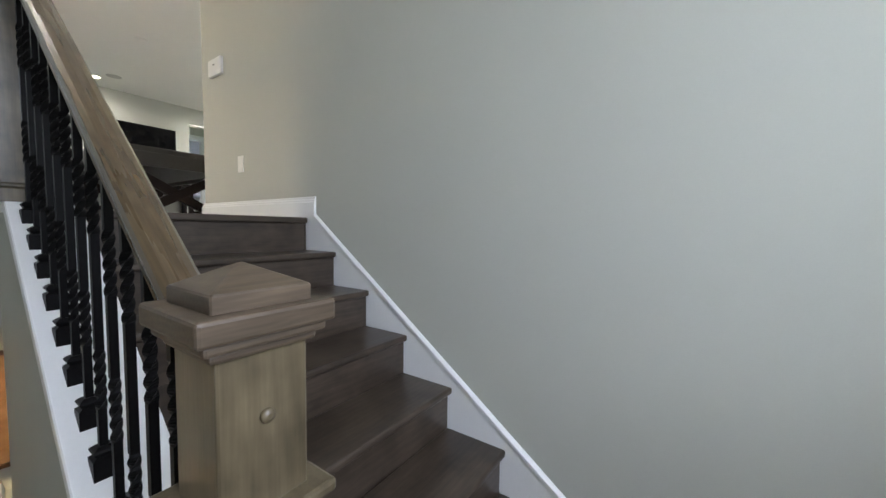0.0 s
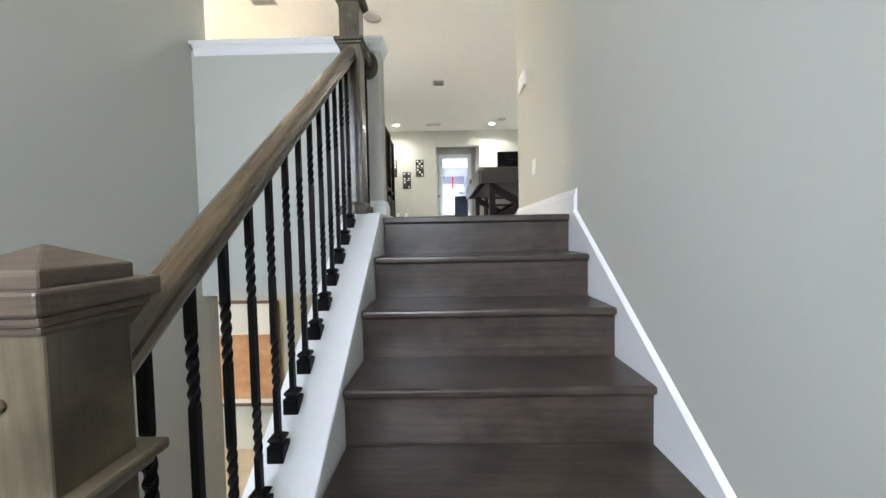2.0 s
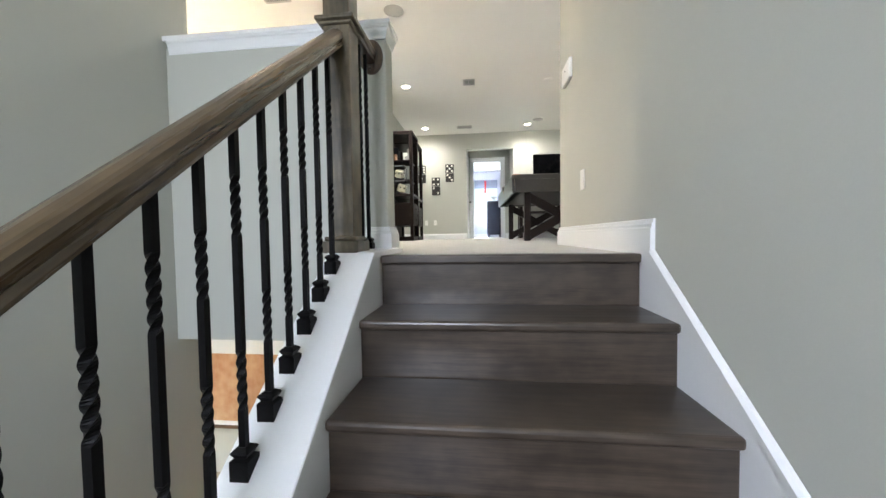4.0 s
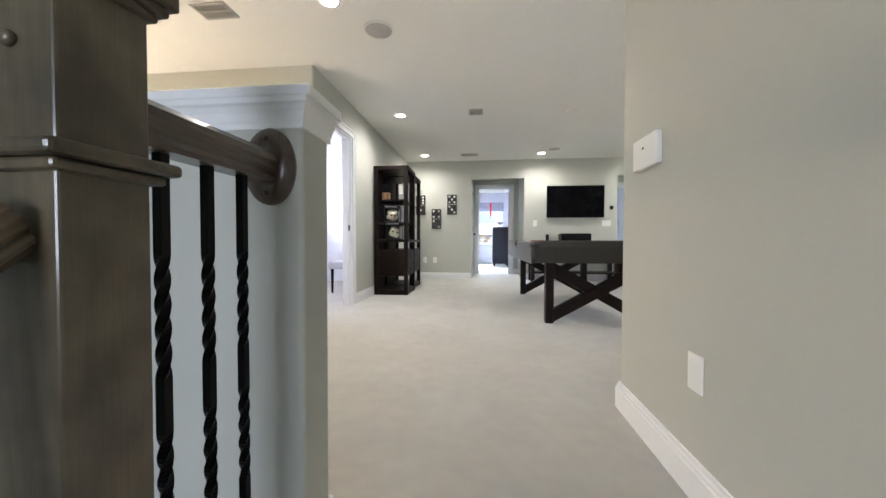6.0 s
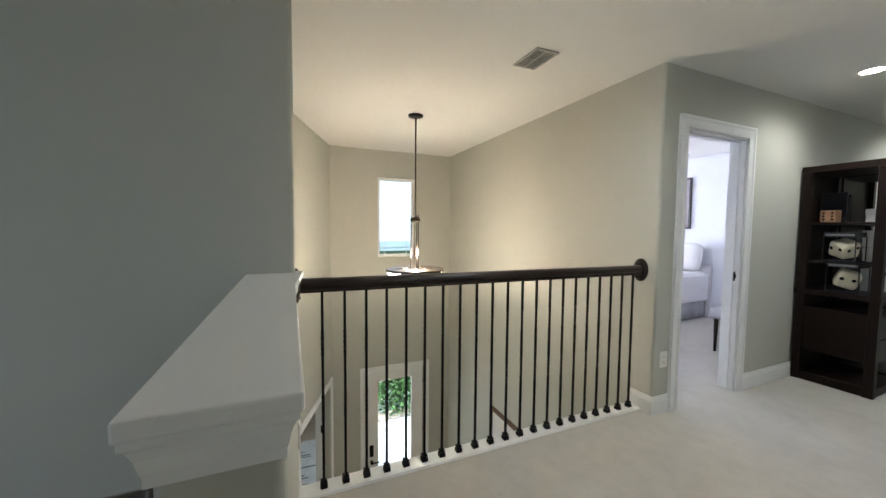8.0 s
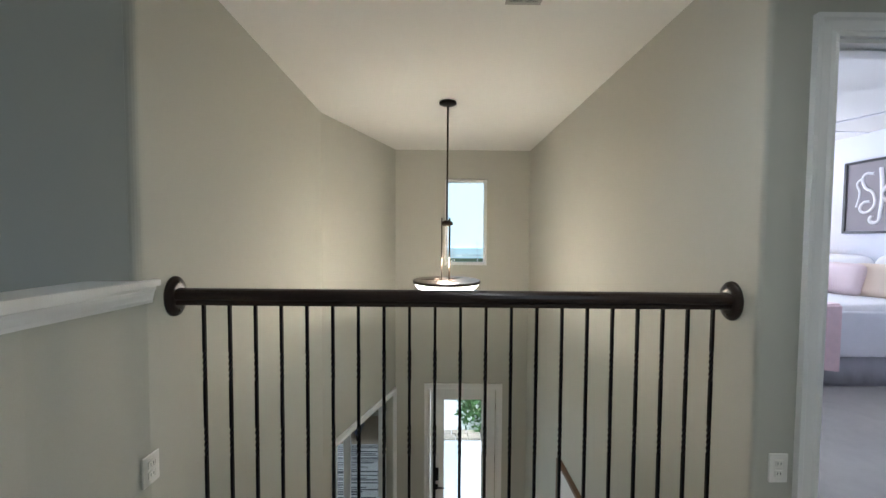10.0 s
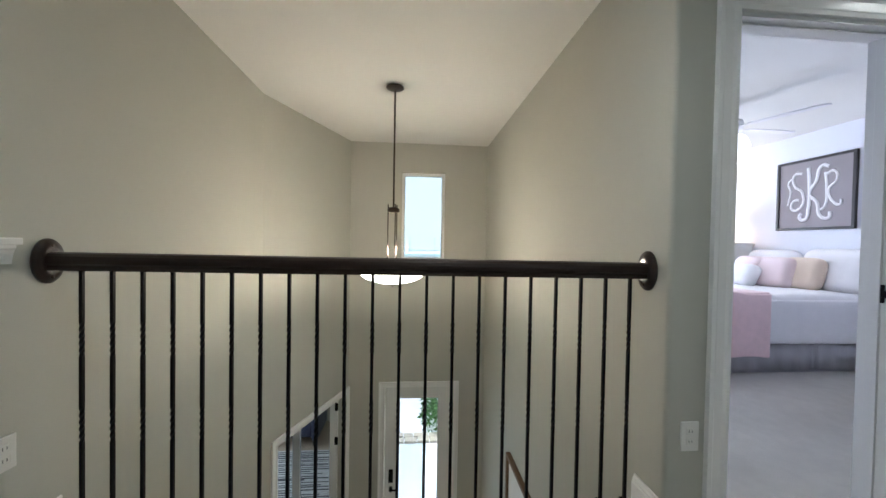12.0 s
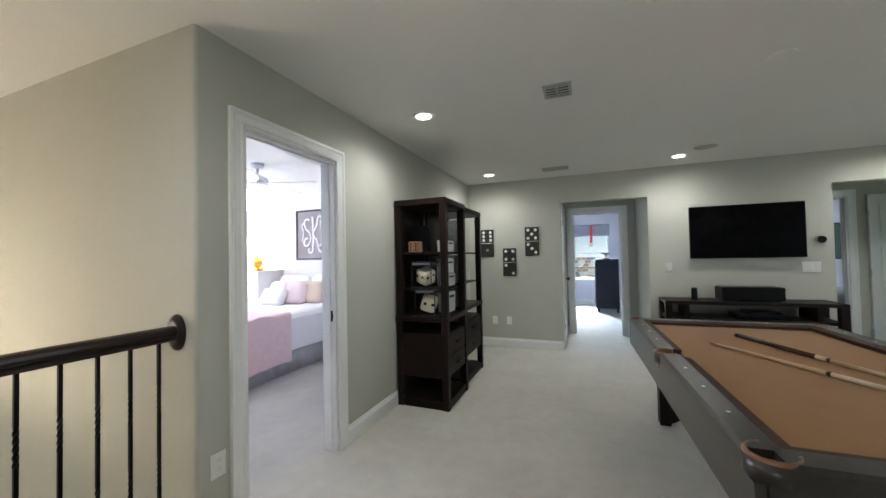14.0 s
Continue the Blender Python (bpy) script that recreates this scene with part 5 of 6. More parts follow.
# ---- things in the rooms beyond ----
LINEN = mat("white_linen", (0.78, 0.76, 0.77), 0.9, vary=0.04, scale=12, fine=300, bump=0.4, depth=0.002, sheen=0.2)
PINK = mat("blush_pink_throw", (0.76, 0.56, 0.57), 0.95, vary=0.08, scale=20, fine=260, bump=0.5, depth=0.003, sheen=0.3)
PINKP = mat("pale_pink_pillow", (0.74, 0.60, 0.60), 0.9, vary=0.05, fine=260, bump=0.3, sheen=0.2)
PEACH = mat("cream_peach_pillow", (0.74, 0.60, 0.48), 0.9, vary=0.05, fine=260, bump=0.3, sheen=0.2)
GREYSK = mat("grey_bed_skirt", (0.42, 0.41, 0.43), 0.9, vary=0.08, stretch=(4, 4, 1), fine=200, bump=0.3)


def soft_block(lo, hi, round_r, seg=4, puff=0.0, seed=0):
    """A padded block: well rounded, with a slightly uneven surface."""
    bm = bmesh.new()
    add_box(bm, lo, hi, round_r, seg)
    bmesh.ops.subdivide_edges(bm, edges=[e for e in bm.edges if e.calc_length() > 0.2], cuts=6, use_grid_fill=True)
    for v in bm.verts:
        v.co += Vector((0, 0, 1)) * puff * noise.noise(v.co * 4 + Vector((seed, 0, 0)))
    for f in bm.faces:
        f.smooth = True
    return bm


bed = thing("bed", pose(-3.62, 5.25, 0), "white made-up bed with a grey pleated skirt", "bed")
part("mattress", soft_block((-0.68, -1.0, 0.25), (0.68, 1.0, 0.70), 0.07, puff=0.02), LINEN, bed)
bm = bmesh.new()
pts = []
for k in range(121):
    y = -1.0 + 2.0 * k / 120
    fold = 0.006 * math.sin(y * 40) + (0.03 if abs(y - 0.28) < 0.02 else 0)
    pts.append((0.66 - fold, y))
lo = [bm.verts.new((x, y, 0.03)) for x, y in pts]
hi = [bm.verts.new((x - 0.012, y, 0.30)) for x, y in pts]
for i in range(120):
    bm.faces.new((lo[i], lo[i + 1], hi[i + 1], hi[i])).smooth = True
sk = part("bed_skirt", bm, GREYSK, bed)
md = sk.modifiers.new("cloth", "SOLIDIFY")
md.thickness = 0.006
box("bed_frame", (-0.64, -0.98, 0.0), (0.64, 0.98, 0.25), GREYSK, bed, 0.01)
box("headboard", (-0.70, 1.005, 0.0), (0.70, 1.05, 0.78), LINEN, bed, 0.03)
# thin coverlet edge that hangs below the mattress
part("coverlet", soft_block((0.655, -0.98, 0.27), (0.70, 0.98, 0.66), 0.02, puff=0.012, seed=3), LINEN, bed)

thr = thing("throw_blanket", pose(-3.62, 4.70, 0.70), "blush pink throw draped over the bed's foot", "throw blanket")
part("top_fold", soft_block((-0.70, -0.48, 0.002), (0.72, 0.30, 0.035), 0.015, puff=0.012, seed=5), PINK, thr)
part("side_drape", soft_block((0.70, -0.48, -0.54), (0.735, 0.30, 0.03), 0.015, puff=0.03, seed=7), PINK, thr)


def pillow(x, y, z, w, h, lean, material, label, spin=0):
    bm = bmesh.new()
    bmesh.ops.create_uvsphere(bm, u_segments=24, v_segments=14, radius=1)
    for v in bm.verts:
        c = v.co
        s = 1.0
        v.co = Vector((math.copysign(abs(c.x) ** 0.42, c.x) * w / 2, c.y * 0.09 * (1 - 0.5 * (c.x ** 4 + c.z ** 4) / 2), math.copysign(abs(c.z) ** 0.42, c.z) * h / 2 + h / 2))
        v.co.y += 0.008 * noise.noise(v.co * 9)
    for f in bm.faces:
        f.smooth = True
    p = part("pillow", bm, material)
    p.matrix_world = pose(x, y, z, -lean, 0, spin)
    return tagged(p, label, "pillow", "bed pillows")


pillow(-3.92, 6.08, 0.69, 0.62, 0.42, 10, LINEN, "plump white sleeping pillow propped on the bed")
pillow(-3.28, 6.08, 0.69, 0.62, 0.44, 10, LINEN, "plump white sleeping pillow propped on the bed")
pillow(-3.47, 5.92, 0.69, 0.40, 0.35, 16, PEACH, "cream peach accent pillow with tassel edge on the bed", 4)
pillow(-3.66, 5.80, 0.69, 0.40, 0.35, 18, PINKP, "pale pink accent pillow on the bed", 5)
pillow(-3.93, 5.78, 0.69, 0.40, 0.35, 18, PINKP, "pale pink accent pillow on the bed", -4)
pillow(-3.90, 5.62, 0.69, 0.42, 0.27, 30, LINEN, "low white lumbar pillow on the bed", 0)

# monogram picture over the bed
MATBOARD = mat("taupe_mat_board", (0.30, 0.27, 0.28), 0.85, vary=0.05, fine=300, bump=0.2)
FRAMEB = mat("dark_picture_frame", (0.03, 0.025, 0.025), 0.4, vary=0.2)
pic = thing("monogram_picture", pose(-3.66, 6.318, 1.735), "taupe framed picture with a raised white monogram", "wall art")
w, h, f = 0.39, 0.40, 0.028
for lo, hi in (((-w, -h), (w, -h + f)), ((-w, h - f), (w, h)), ((-w, -h + f), (-w + f, h - f)), ((w - f, -h + f), (w, h - f))):
    box("frame", (lo[0], -0.035, lo[1]), (hi[0], -0.002, hi[1]), FRAMEB, pic, 0.003)
box("board", (-w + f, -0.02, -h + f), (w - f, -0.004, h - f), MATBOARD, pic, 0)


def swirl(points, r, parent, taper=True):
    c = bpy.data.curves.new("stroke", "CURVE")
    c.dimensions, c.bevel_depth, c.bevel_resolution, c.resolution_u = "3D", r * 1.2, 2, 6
    sp = c.splines.new("BEZIER")
    sp.bezier_points.add(len(points) - 1)
    for b, (x, z) in zip(sp.bezier_points, points):
        b.co = (x * 0.88, 0, z * 1.1)
        b.handle_left_type = b.handle_right_type = "AUTO"
    tmp = bpy.data.objects.new("tmp", c)
    me = bpy.data.meshes.new_from_object(tmp)
    me.transform(Matrix.Diagonal((1, 0.45, 1, 1)))
    bpy.data.objects.remove(tmp)
    me.materials.clear()
    me.materials.append(LINEN)
    ob = new("letter_stroke", me)
    ob.location = (0, -0.024, 0)
    ob.parent = parent


# central K, side letters with curled ends
swirl(((-0.06, 0.27), (-0.045, 0.10), (-0.05, -0.15), (-0.09, -0.26), (-0.15, -0.24), (-0.13, -0.19)), 0.016, pic)
swirl(((0.17, 0.25), (0.10, 0.27), (0.03, 0.12), (-0.04, 0.0), (0.04, -0.08), (0.10, -0.24), (0.18, -0.25), (0.19, -0.19)), 0.015, pic)
swirl(((0.13, 0.20), (0.15, 0.02), (0.13, -0.14), (0.09, -0.17)), 0.012, pic)
swirl(((0.13, 0.17), (0.22, 0.20), (0.25, 0.11), (0.17, 0.03), (0.22, -0.10), (0.29, -0.13), (0.30, -0.08)), 0.011, pic)
swirl(((-0.13, 0.22), (-0.22, 0.22), (-0.22, 0.10), (-0.13, 0.03), (-0.14, -0.13), (-0.24, -0.15), (-0.23, -0.06), (-0.16, -0.05)), 0.012, pic)
swirl(((-0.30, -0.10), (-0.27, 0.05), (-0.30, 0.14), (-0.26, 0.18)), 0.009, pic)

# dresser with a lamp
dsr = thing("dresser", pose(-4.74, 6.05, 0.0), "tall white dresser with drawers beside the bed", "dresser")
box("case", (-0.42, -0.24, 0.06), (0.40, 0.24, 1.15), DOORW, dsr, 0.006)
box("top", (-0.44, -0.26, 1.15), (0.42, 0.25, 1.18), DOORW, dsr, 0.006)
for k in range(4):
    dr = box("drawer", (-0.39, -0.256, 0.10 + 0.255 * k), (0.37, -0.238, 0.335 + 0.255 * k), DOORW, dsr, 0.006)
    for x in (-0.2, 0.2):
        lathe("knob", ((0.010, 0.0), (0.008, 0.012), (0.016, 0.02), (0.010, 0.028)), STEEL, dr, seg=12).matrix_local = pose(x, -0.255, 0.22 + 0.255 * k, 90, 0, 0)
for x in (-0.38, 0.36):
    for y in (-0.2, 0.2):
        box("foot", (x - 0.03, y - 0.03, 0), (x + 0.03, y + 0.03, 0.062), DOORW, dsr, 0.004)
GOLD = mat("polished_gold_ceramic", (0.72, 0.44, 0.10), 0.25, metal=0.7, vary=0.1, bump=0.1)
lp = thing("table_lamp", pose(-4.60, 6.02, 1.18), "gold table lamp with a white shade, lit", "table lamp")
lathe("base", ((0.07, 0.0), (0.075, 0.015), (0.03, 0.03), (0.06, 0.07), (0.085, 0.12), (0.06, 0.18), (0.015, 0.22), (0.012, 0.27)), GOLD, lp)
lathe("shade", ((0.19, 0.25), (0.15, 0.53), (0.147, 0.53), (0.187, 0.25)), glow("lit_fabric_shade", (1.0, 0.84, 0.58), 1.9), lp, "white fabric shade, lit")
lamp("bedside_bulb", "POINT", pose(-4.60, 6.02, 1.80), 2.6, (1.0, 0.78, 0.48), soft=0.06)
bw = thing("gold_bowl", pose(-4.42, 5.90, 1.18), "small gold leaf dish on the dresser", "dish")
lathe("dish", ((0.03, 0.0), (0.05, 0.012), (0.085, 0.03), (0.08, 0.032), (0.03, 0.012)), GOLD, bw, seg=20)
for k in range(7):
    a = k * 0.9
    leaf = box("leaf", (-0.012, -0.035, 0), (0.012, 0.035, 0.004), GOLD, bw, 0.002)
    leaf.matrix_local = pose(0.04 * math.cos(a), 0.04 * math.sin(a), 0.035 + 0.006 * k, 35, 10, math.degrees(a))

# ceiling fan
FANW = mat("white_fan_enamel", (0.74, 0.73, 0.76), 0.4, vary=0.03)
fan = thing("ceiling_fan", pose(-3.12, 4.75, 0), "white ceiling fan with a lit frosted globe", "ceiling fan")
lathe("canopy", ((0.07, CEIL), (0.065, CEIL - 0.04), (0.02, CEIL - 0.06)), FANW, fan)
cyl("rod", (0, 0, 2.24), (0, 0, CEIL - 0.04), 0.014, FANW, fan)
lathe("motor", ((0.05, 2.30), (0.11, 2.27), (0.12, 2.22), (0.10, 2.18), (0.06, 2.165)), FANW, fan)
for k in range(5):
    bm = bmesh.new()
    out = [(0.17, -0.05), (0.35, -0.075), (0.62, -0.07), (0.67, -0.03), (0.67, 0.03), (0.62, 0.07), (0.35, 0.075), (0.17, 0.05)]
    a = [bm.verts.new((x, y, 0.15 * y)) for x, y in out]
    b = [bm.verts.new((x, y, 0.15 * y + 0.008)) for x, y in out]
    bm.faces.new(a[::-1])
    bm.faces.new(b)
    for i in range(8):
        bm.faces.new((a[i], a[(i + 1) % 8], b[(i + 1) % 8], b[i]))
    blade = part("blade", bm, FANW, fan)
    blade.matrix_local = pose(0, 0, 2.21, 0, 0, 72 * k + 20)
    box("blade_arm", (0.09, -0.02, -0.004), (0.22, 0.02, 0.004), FANW, blade, 0.003)
bm = bmesh.new()
add_lathe(bm, ((0.06, 2.165), (0.135, 2.12), (0.165, 2.04), (0.15, 1.95), (0.09, 1.885), (0.01, 1.865)), seg=28)
part("globe", bm, glow("lit_frosted_globe", (1.0, 0.98, 0.95), 3.2), fan, "frosted glass globe, lit")
lamp("fan_bulb", "POINT", pose(-3.12, 4.75, 1.66), 7, (1.0, 0.96, 0.92), soft=0.18)

bn = thing("upholstered_bench", pose(-1.80, 5.1, 0), "grey upholstered bench with dark tapered legs", "bench")
part("seat", soft_block((-0.24, -0.40, 0.36), (0.24, 0.40, 0.48), 0.035, puff=0.006), GREYSK, bn)
for sx in (-1, 1):
    for sy in (-1, 1):
        cyl("leg", (sx * 0.19, sy * 0.34, 0), (sx * 0.19, sy * 0.34, 0.37), 0.014, ESPRESSO, bn, r2=0.022, seg=12)

# far bedroom: chest of drawers, banner, valance
NAVY = mat("blue_black_painted_wood", (0.011, 0.013, 0.020), 0.4, spec=0.2, vary=0.2, stretch=(1, 1, 6))
cd = thing("chest_of_drawers", pose(0.79, 11.05, 0), "tall blue-black chest of drawers with steel knobs", "chest of drawers")
box("case", (-0.235, -0.42, 0.09), (0.235, 0.42, 1.18), NAVY, cd, 0.006)
box("top", (-0.25, -0.435, 1.18), (0.245, 0.43, 1.21), NAVY, cd, 0.006)
for y in (-0.40, 0.36):
    for x in (-0.22, 0.18):
        box("leg", (x, y, 0), (x + 0.045, y + 0.045, 0.095), NAVY, cd, 0.003)
for k in range(5):
    z = 0.12 + 0.21 * k
    dr = box("drawer", (-0.25, -0.40, z), (-0.232, 0.40, z + 0.195), NAVY, cd, 0.004)
    for y in (-0.22, 0.22):
        lathe("knob", ((0.012, 0.0), (0.010, 0.014), (0.02, 0.024), (0.012, 0.034)), STEEL, dr, seg=12).matrix_local = pose(-0.25, y, z + 0.1, 0, -90, 0)
tr = thing("model_trophy", pose(0.78, 10.85, 1.21), "small dark trophy bowl standing on the chest", "ornament")
lathe("bowl", ((0.05, 0.0), (0.05, 0.02), (0.02, 0.035), (0.02, 0.08), (0.09, 0.13), (0.13, 0.16), (0.125, 0.16), (0.03, 0.10)), STEEL, tr)
lathe("base", ((0.07, 0.0), (0.07, 0.012), (0.05, 0.02)), BLACK, tr)
RED = mat("red_ribbon_cloth", (0.55, 0.02, 0.02), 0.8, vary=0.1)
rb = thing("red_ribbon", pose(0.50, 11.93, 1.72), "red ribbon with a silver star hanging at the window", "ribbon")
box("band", (-0.03, -0.034, -0.10), (0.03, -0.028, 0.36), RED, rb, 0.001)
lathe("medal", ((0.05, -0.004), (0.05, 0.004), (0.03, 0.007)), STEEL, rb, centre=(0, 0, 0)).matrix_local = pose(0, -0.03, -0.14, 90, 0, 0)
VAL = mat("slate_blue_roman_shade", (0.26, 0.28, 0.36), 0.9, vary=0.06, stretch=(1, 1, 8))
vl = thing("roman_shade", pose(0.185, 11.965, 1.80), "slate blue roman shade drawn up over the window", "window shade")
for k in range(3):
    box("fold", (-0.76, -0.018 - 0.006 * k, 0.10 * k), (0.76, 0.018, 0.10 * k + 0.105), VAL, vl, 0.012)

# guest room glimpse: bed end and picture
gb_ = thing("guest_bed", pose(4.25, 9.6, 0), "white covered guest bed on a dark base", "bed")
box("base", (-0.7, -0.6, 0.0), (0.7, 0.7, 0.32), ESPRESSO, gb_, 0.01)
part("cover", soft_block((-0.72, -0.62, 0.32), (0.72, 0.72, 0.66), 0.08, puff=0.02), LINEN, gb_)
gp_ = thing("framed_print", pose(4.68, 10.395, 1.48), "narrow dark framed green print on the guest room wall", "wall art")
for lo, hi in (((-0.16, -0.33), (0.16, -0.305)), ((-0.16, 0.305), (0.16, 0.33)), ((-0.16, -0.305), (-0.135, 0.305)), ((0.135, -0.305), (0.16, 0.305))):
    box("frame", (lo[0], -0.03, lo[1]), (hi[0], -0.002, hi[1]), FRAMEB, gp_, 0.004)
box("print", (-0.135, -0.02, -0.305), (0.135, -0.008, 0.305), mat("dark_green_print", (0.05, 0.10, 0.07), 0.5, vary=0.5, scale=3), gp_, 0)
PLAQUE = mat("dark_grey_plaque", (0.035, 0.033, 0.036), 0.5, vary=0.2)
for z in (1.245, 1.445, 1.645):
    pq = thing("oval_plaque", pose(4.415, 10.395, z, 90, 0, 0), "small dark oval plaque on the guest room wall", "wall art", "oval plaques")
    lathe("board", ((0.075, 0.0), (0.075, 0.012), (0.066, 0.018)), PLAQUE, pq, seg=24, sy=0.72)
    lathe("boss", ((0.040, 0.018), (0.036, 0.024), (0.012, 0.026)), PLAQUE, pq, seg=20, sy=0.72)

# ---- the ground storey seen from above ----
ART = mat("rust_abstract_paint", (0.42, 0.17, 0.06), 0.6, two=(0.62, 0.40, 0.22), scale=2.2, fine=9, bump=0.2)
OAKF = mat("orange_oak_frame", (0.15, 0.075, 0.032), 0.45, two=(0.10, 0.048, 0.020), stretch=(1, 8, 8), bump=0.15)


DARKFR = mat("dark_walnut_frame", (0.055, 0.024, 0.011), 0.4, two=(0.035, 0.015, 0.008), stretch=(1, 8, 8), bump=0.15)
BROWNART = mat("brown_abstract_paint", (0.16, 0.075, 0.030), 0.5, two=(0.30, 0.17, 0.085), scale=2.6, fine=7, stretch=(1, 1, 2.2), bump=0.2)


def framed_art(x0, x1, z0, z1, label, mounted=True):
    p = thing("framed_painting", pose((x0 + x1) / 2, 2.863, z0), label, "wall art", "foyer paintings")
    w, h, f = (x1 - x0) / 2, z1 - z0, 0.035
    for lo, hi in (((-w, 0), (w, f)), ((-w, h - f), (w, h)), ((-w, f), (-w + f, h - f)), ((w - f, f), (w, h - f))):
        box("frame", (lo[0], -0.045, lo[1]), (hi[0], 0.0, hi[1]), OAKF if mounted else DARKFR, p, 0.003)
    if not mounted:
        box("canvas", (-w + f, -0.024, f), (w - f, 0.0, h - f), BROWNART, p, 0.002)
        return
    box("mount", (-w + f, -0.02, f), (w - f, 0.0, h - f), CARD, p, 0)
    box("canvas", (-w + f + 0.06, -0.026, f + 0.06), (w - f - 0.06, -0.018, h - f - 0.42), ART, p, 0.002)


framed_art(-3.45, -2.0, -2.35, -0.93, "large oak-framed abstract painting in rust tones")
framed_art(-0.449, 0.25, -2.115, -1.114, "dark-framed brown abstract painting in the lower hall", False)
lamp("hall_lamp", "SPOT", pose(-0.45, 2.30, -0.60), 100, (1.0, 0.76, 0.45), cone=125, soft=0.06)
hl = thing("flush_ceiling_lamp", pose(-0.45, 2.30, -0.47), "lit flush ceiling lamp of the lower hall", "ceiling light")
lathe("pan", ((0.15, 0.0), (0.15, -0.02), (0.14, -0.03)), BRONZE, hl)
lathe("diffuser", ((0.135, -0.03), (0.12, -0.07), (0.06, -0.10), (0.01, -0.105)), glow("warm_lit_diffuser", (1.0, 0.80, 0.52), 6.0), hl)
CONS = mat("pale_oak_console", (0.66, 0.58, 0.44), 0.45, two=(0.58, 0.49, 0.36), stretch=(1, 8, 8))
POT = mat("white_glazed_pot", (0.75, 0.74, 0.70), 0.3, vary=0.03)
ct = thing("hall_console_table", pose(0.10, 2.66, GROUND), "cream console table against the lower hall wall", "console table")
box("top", (-0.57, -0.18, 0.50), (0.57, 0.19, 0.54), CONS, ct, 0.005)
box("apron", (-0.53, -0.15, 0.42), (0.53, 0.16, 0.50), CONS, ct, 0.003)
for x in (-0.55, 0.49):
    for y in (-0.16, 0.11):
        box("leg", (x, y, 0), (x + 0.06, y + 0.06, 0.50), CONS, ct, 0.003)
vs_ = thing("ceramic_vase", pose(-0.17, 2.66, GROUND + 0.54), "cream ceramic vase standing on the console table", "vase")
lathe("body", ((0.050, 0.0), (0.058, 0.02), (0.060, 0.20), (0.052, 0.26), (0.036, 0.285)), POT, vs_)
lathe("neck", ((0.036, 0.285), (0.034, 0.31), (0.040, 0.325), (0.034, 0.326), (0.03, 0.30)), POT, vs_)
LEAF = mat("green_leaf", (0.06, 0.12, 0.03), 0.5, vary=0.3, scale=20)
pl = thing("potted_plant", pose(-1.03, 2.6, GROUND), "spiky green plant in a tall white floor pot", "potted plant")
lathe("pot", ((0.09, 0.0), (0.12, 0.36), (0.125, 0.42), (0.105, 0.42), (0.10, 0.40)), POT, pl)
rng = random.Random(4)
bm = bmesh.new()
for k in range(46):
    a, tilt, ln = rng.uniform(0, math.tau), rng.uniform(0.3, 1.25), rng.uniform(0.18, 0.34)
    d = Vector((math.cos(a) * math.sin(tilt), math.sin(a) * math.sin(tilt), math.cos(tilt)))
    s = d.cross(Vector((0, 0, 1))).normalized() * 0.012
    p0 = Vector((0, 0, 0.41))
    p1, p2 = p0 + d * ln * 0.5 + Vector((0, 0, 0.01)), p0 + d * ln - Vector((0, 0, 0.03))
    v = [bm.verts.new(q) for q in (p0 - s * 0.5, p0 + s * 0.5, p1 + s, p1 - s, p2)]
    bm.faces.new((v[0], v[1], v[2], v[3]))
    bm.faces.new((v[3], v[2], v[4]))
part("foliage", bm, LEAF, pl)

# study: striped rug, armchair, open glazed door
RUGL = mat("cream_rug_wool", (0.55, 0.54, 0.52), 0.95, vary=0.12, fine=300, bump=0.5)
RUGD = mat("charcoal_rug_wool", (0.06, 0.06, 0.07), 0.95, vary=0.2, fine=300, bump=0.5)
rug = thing("striped_rug", pose(-5.75, -0.55, GROUND, 0, 0, 90), "cream and charcoal striped wool rug in the study", "rug")
box("rug_base", (-1.5, -1.3, 0.0), (1.5, 1.3, 0.010), RUGL, rug, 0.004)
rs = random.Random(9)
for k in range(44):
    y = -1.27 + 2.54 * k / 44 + rs.uniform(-0.012, 0.012)
    x0, x1 = rs.uniform(-1.48, -1.0), rs.uniform(0.6, 1.48)
    box("stripe", (x0, y, 0.0095), (x1, y + rs.uniform(0.012, 0.032), 0.0135), RUGD, rug, 0)
ac = thing("armchair", pose(-7.55, -0.45, GROUND, 0, 0, -90), "dark blue upholstered armchair in the study", "armchair")
VELV = mat("midnight_blue_fabric", (0.02, 0.025, 0.06), 0.8, vary=0.2, sheen=0.3)
part("seat", soft_block((-0.4, -0.35, 0.18), (0.4, 0.4, 0.46), 0.06), VELV, ac)
part("backrest", soft_block((-0.42, -0.5, 0.18), (0.42, -0.3, 0.95), 0.07), VELV, ac)
for x in (-0.5, 0.38):
    part("arm", soft_block((x, -0.45, 0.12), (x + 0.13, 0.4, 0.64), 0.05), VELV, ac)
for x in (-0.42, 0.42):
    for y in (-0.42, 0.34):
        cyl("leg", (x, y, 0), (x, y, 0.19), 0.018, ESPRESSO, ac, r2=0.025, seg=10)


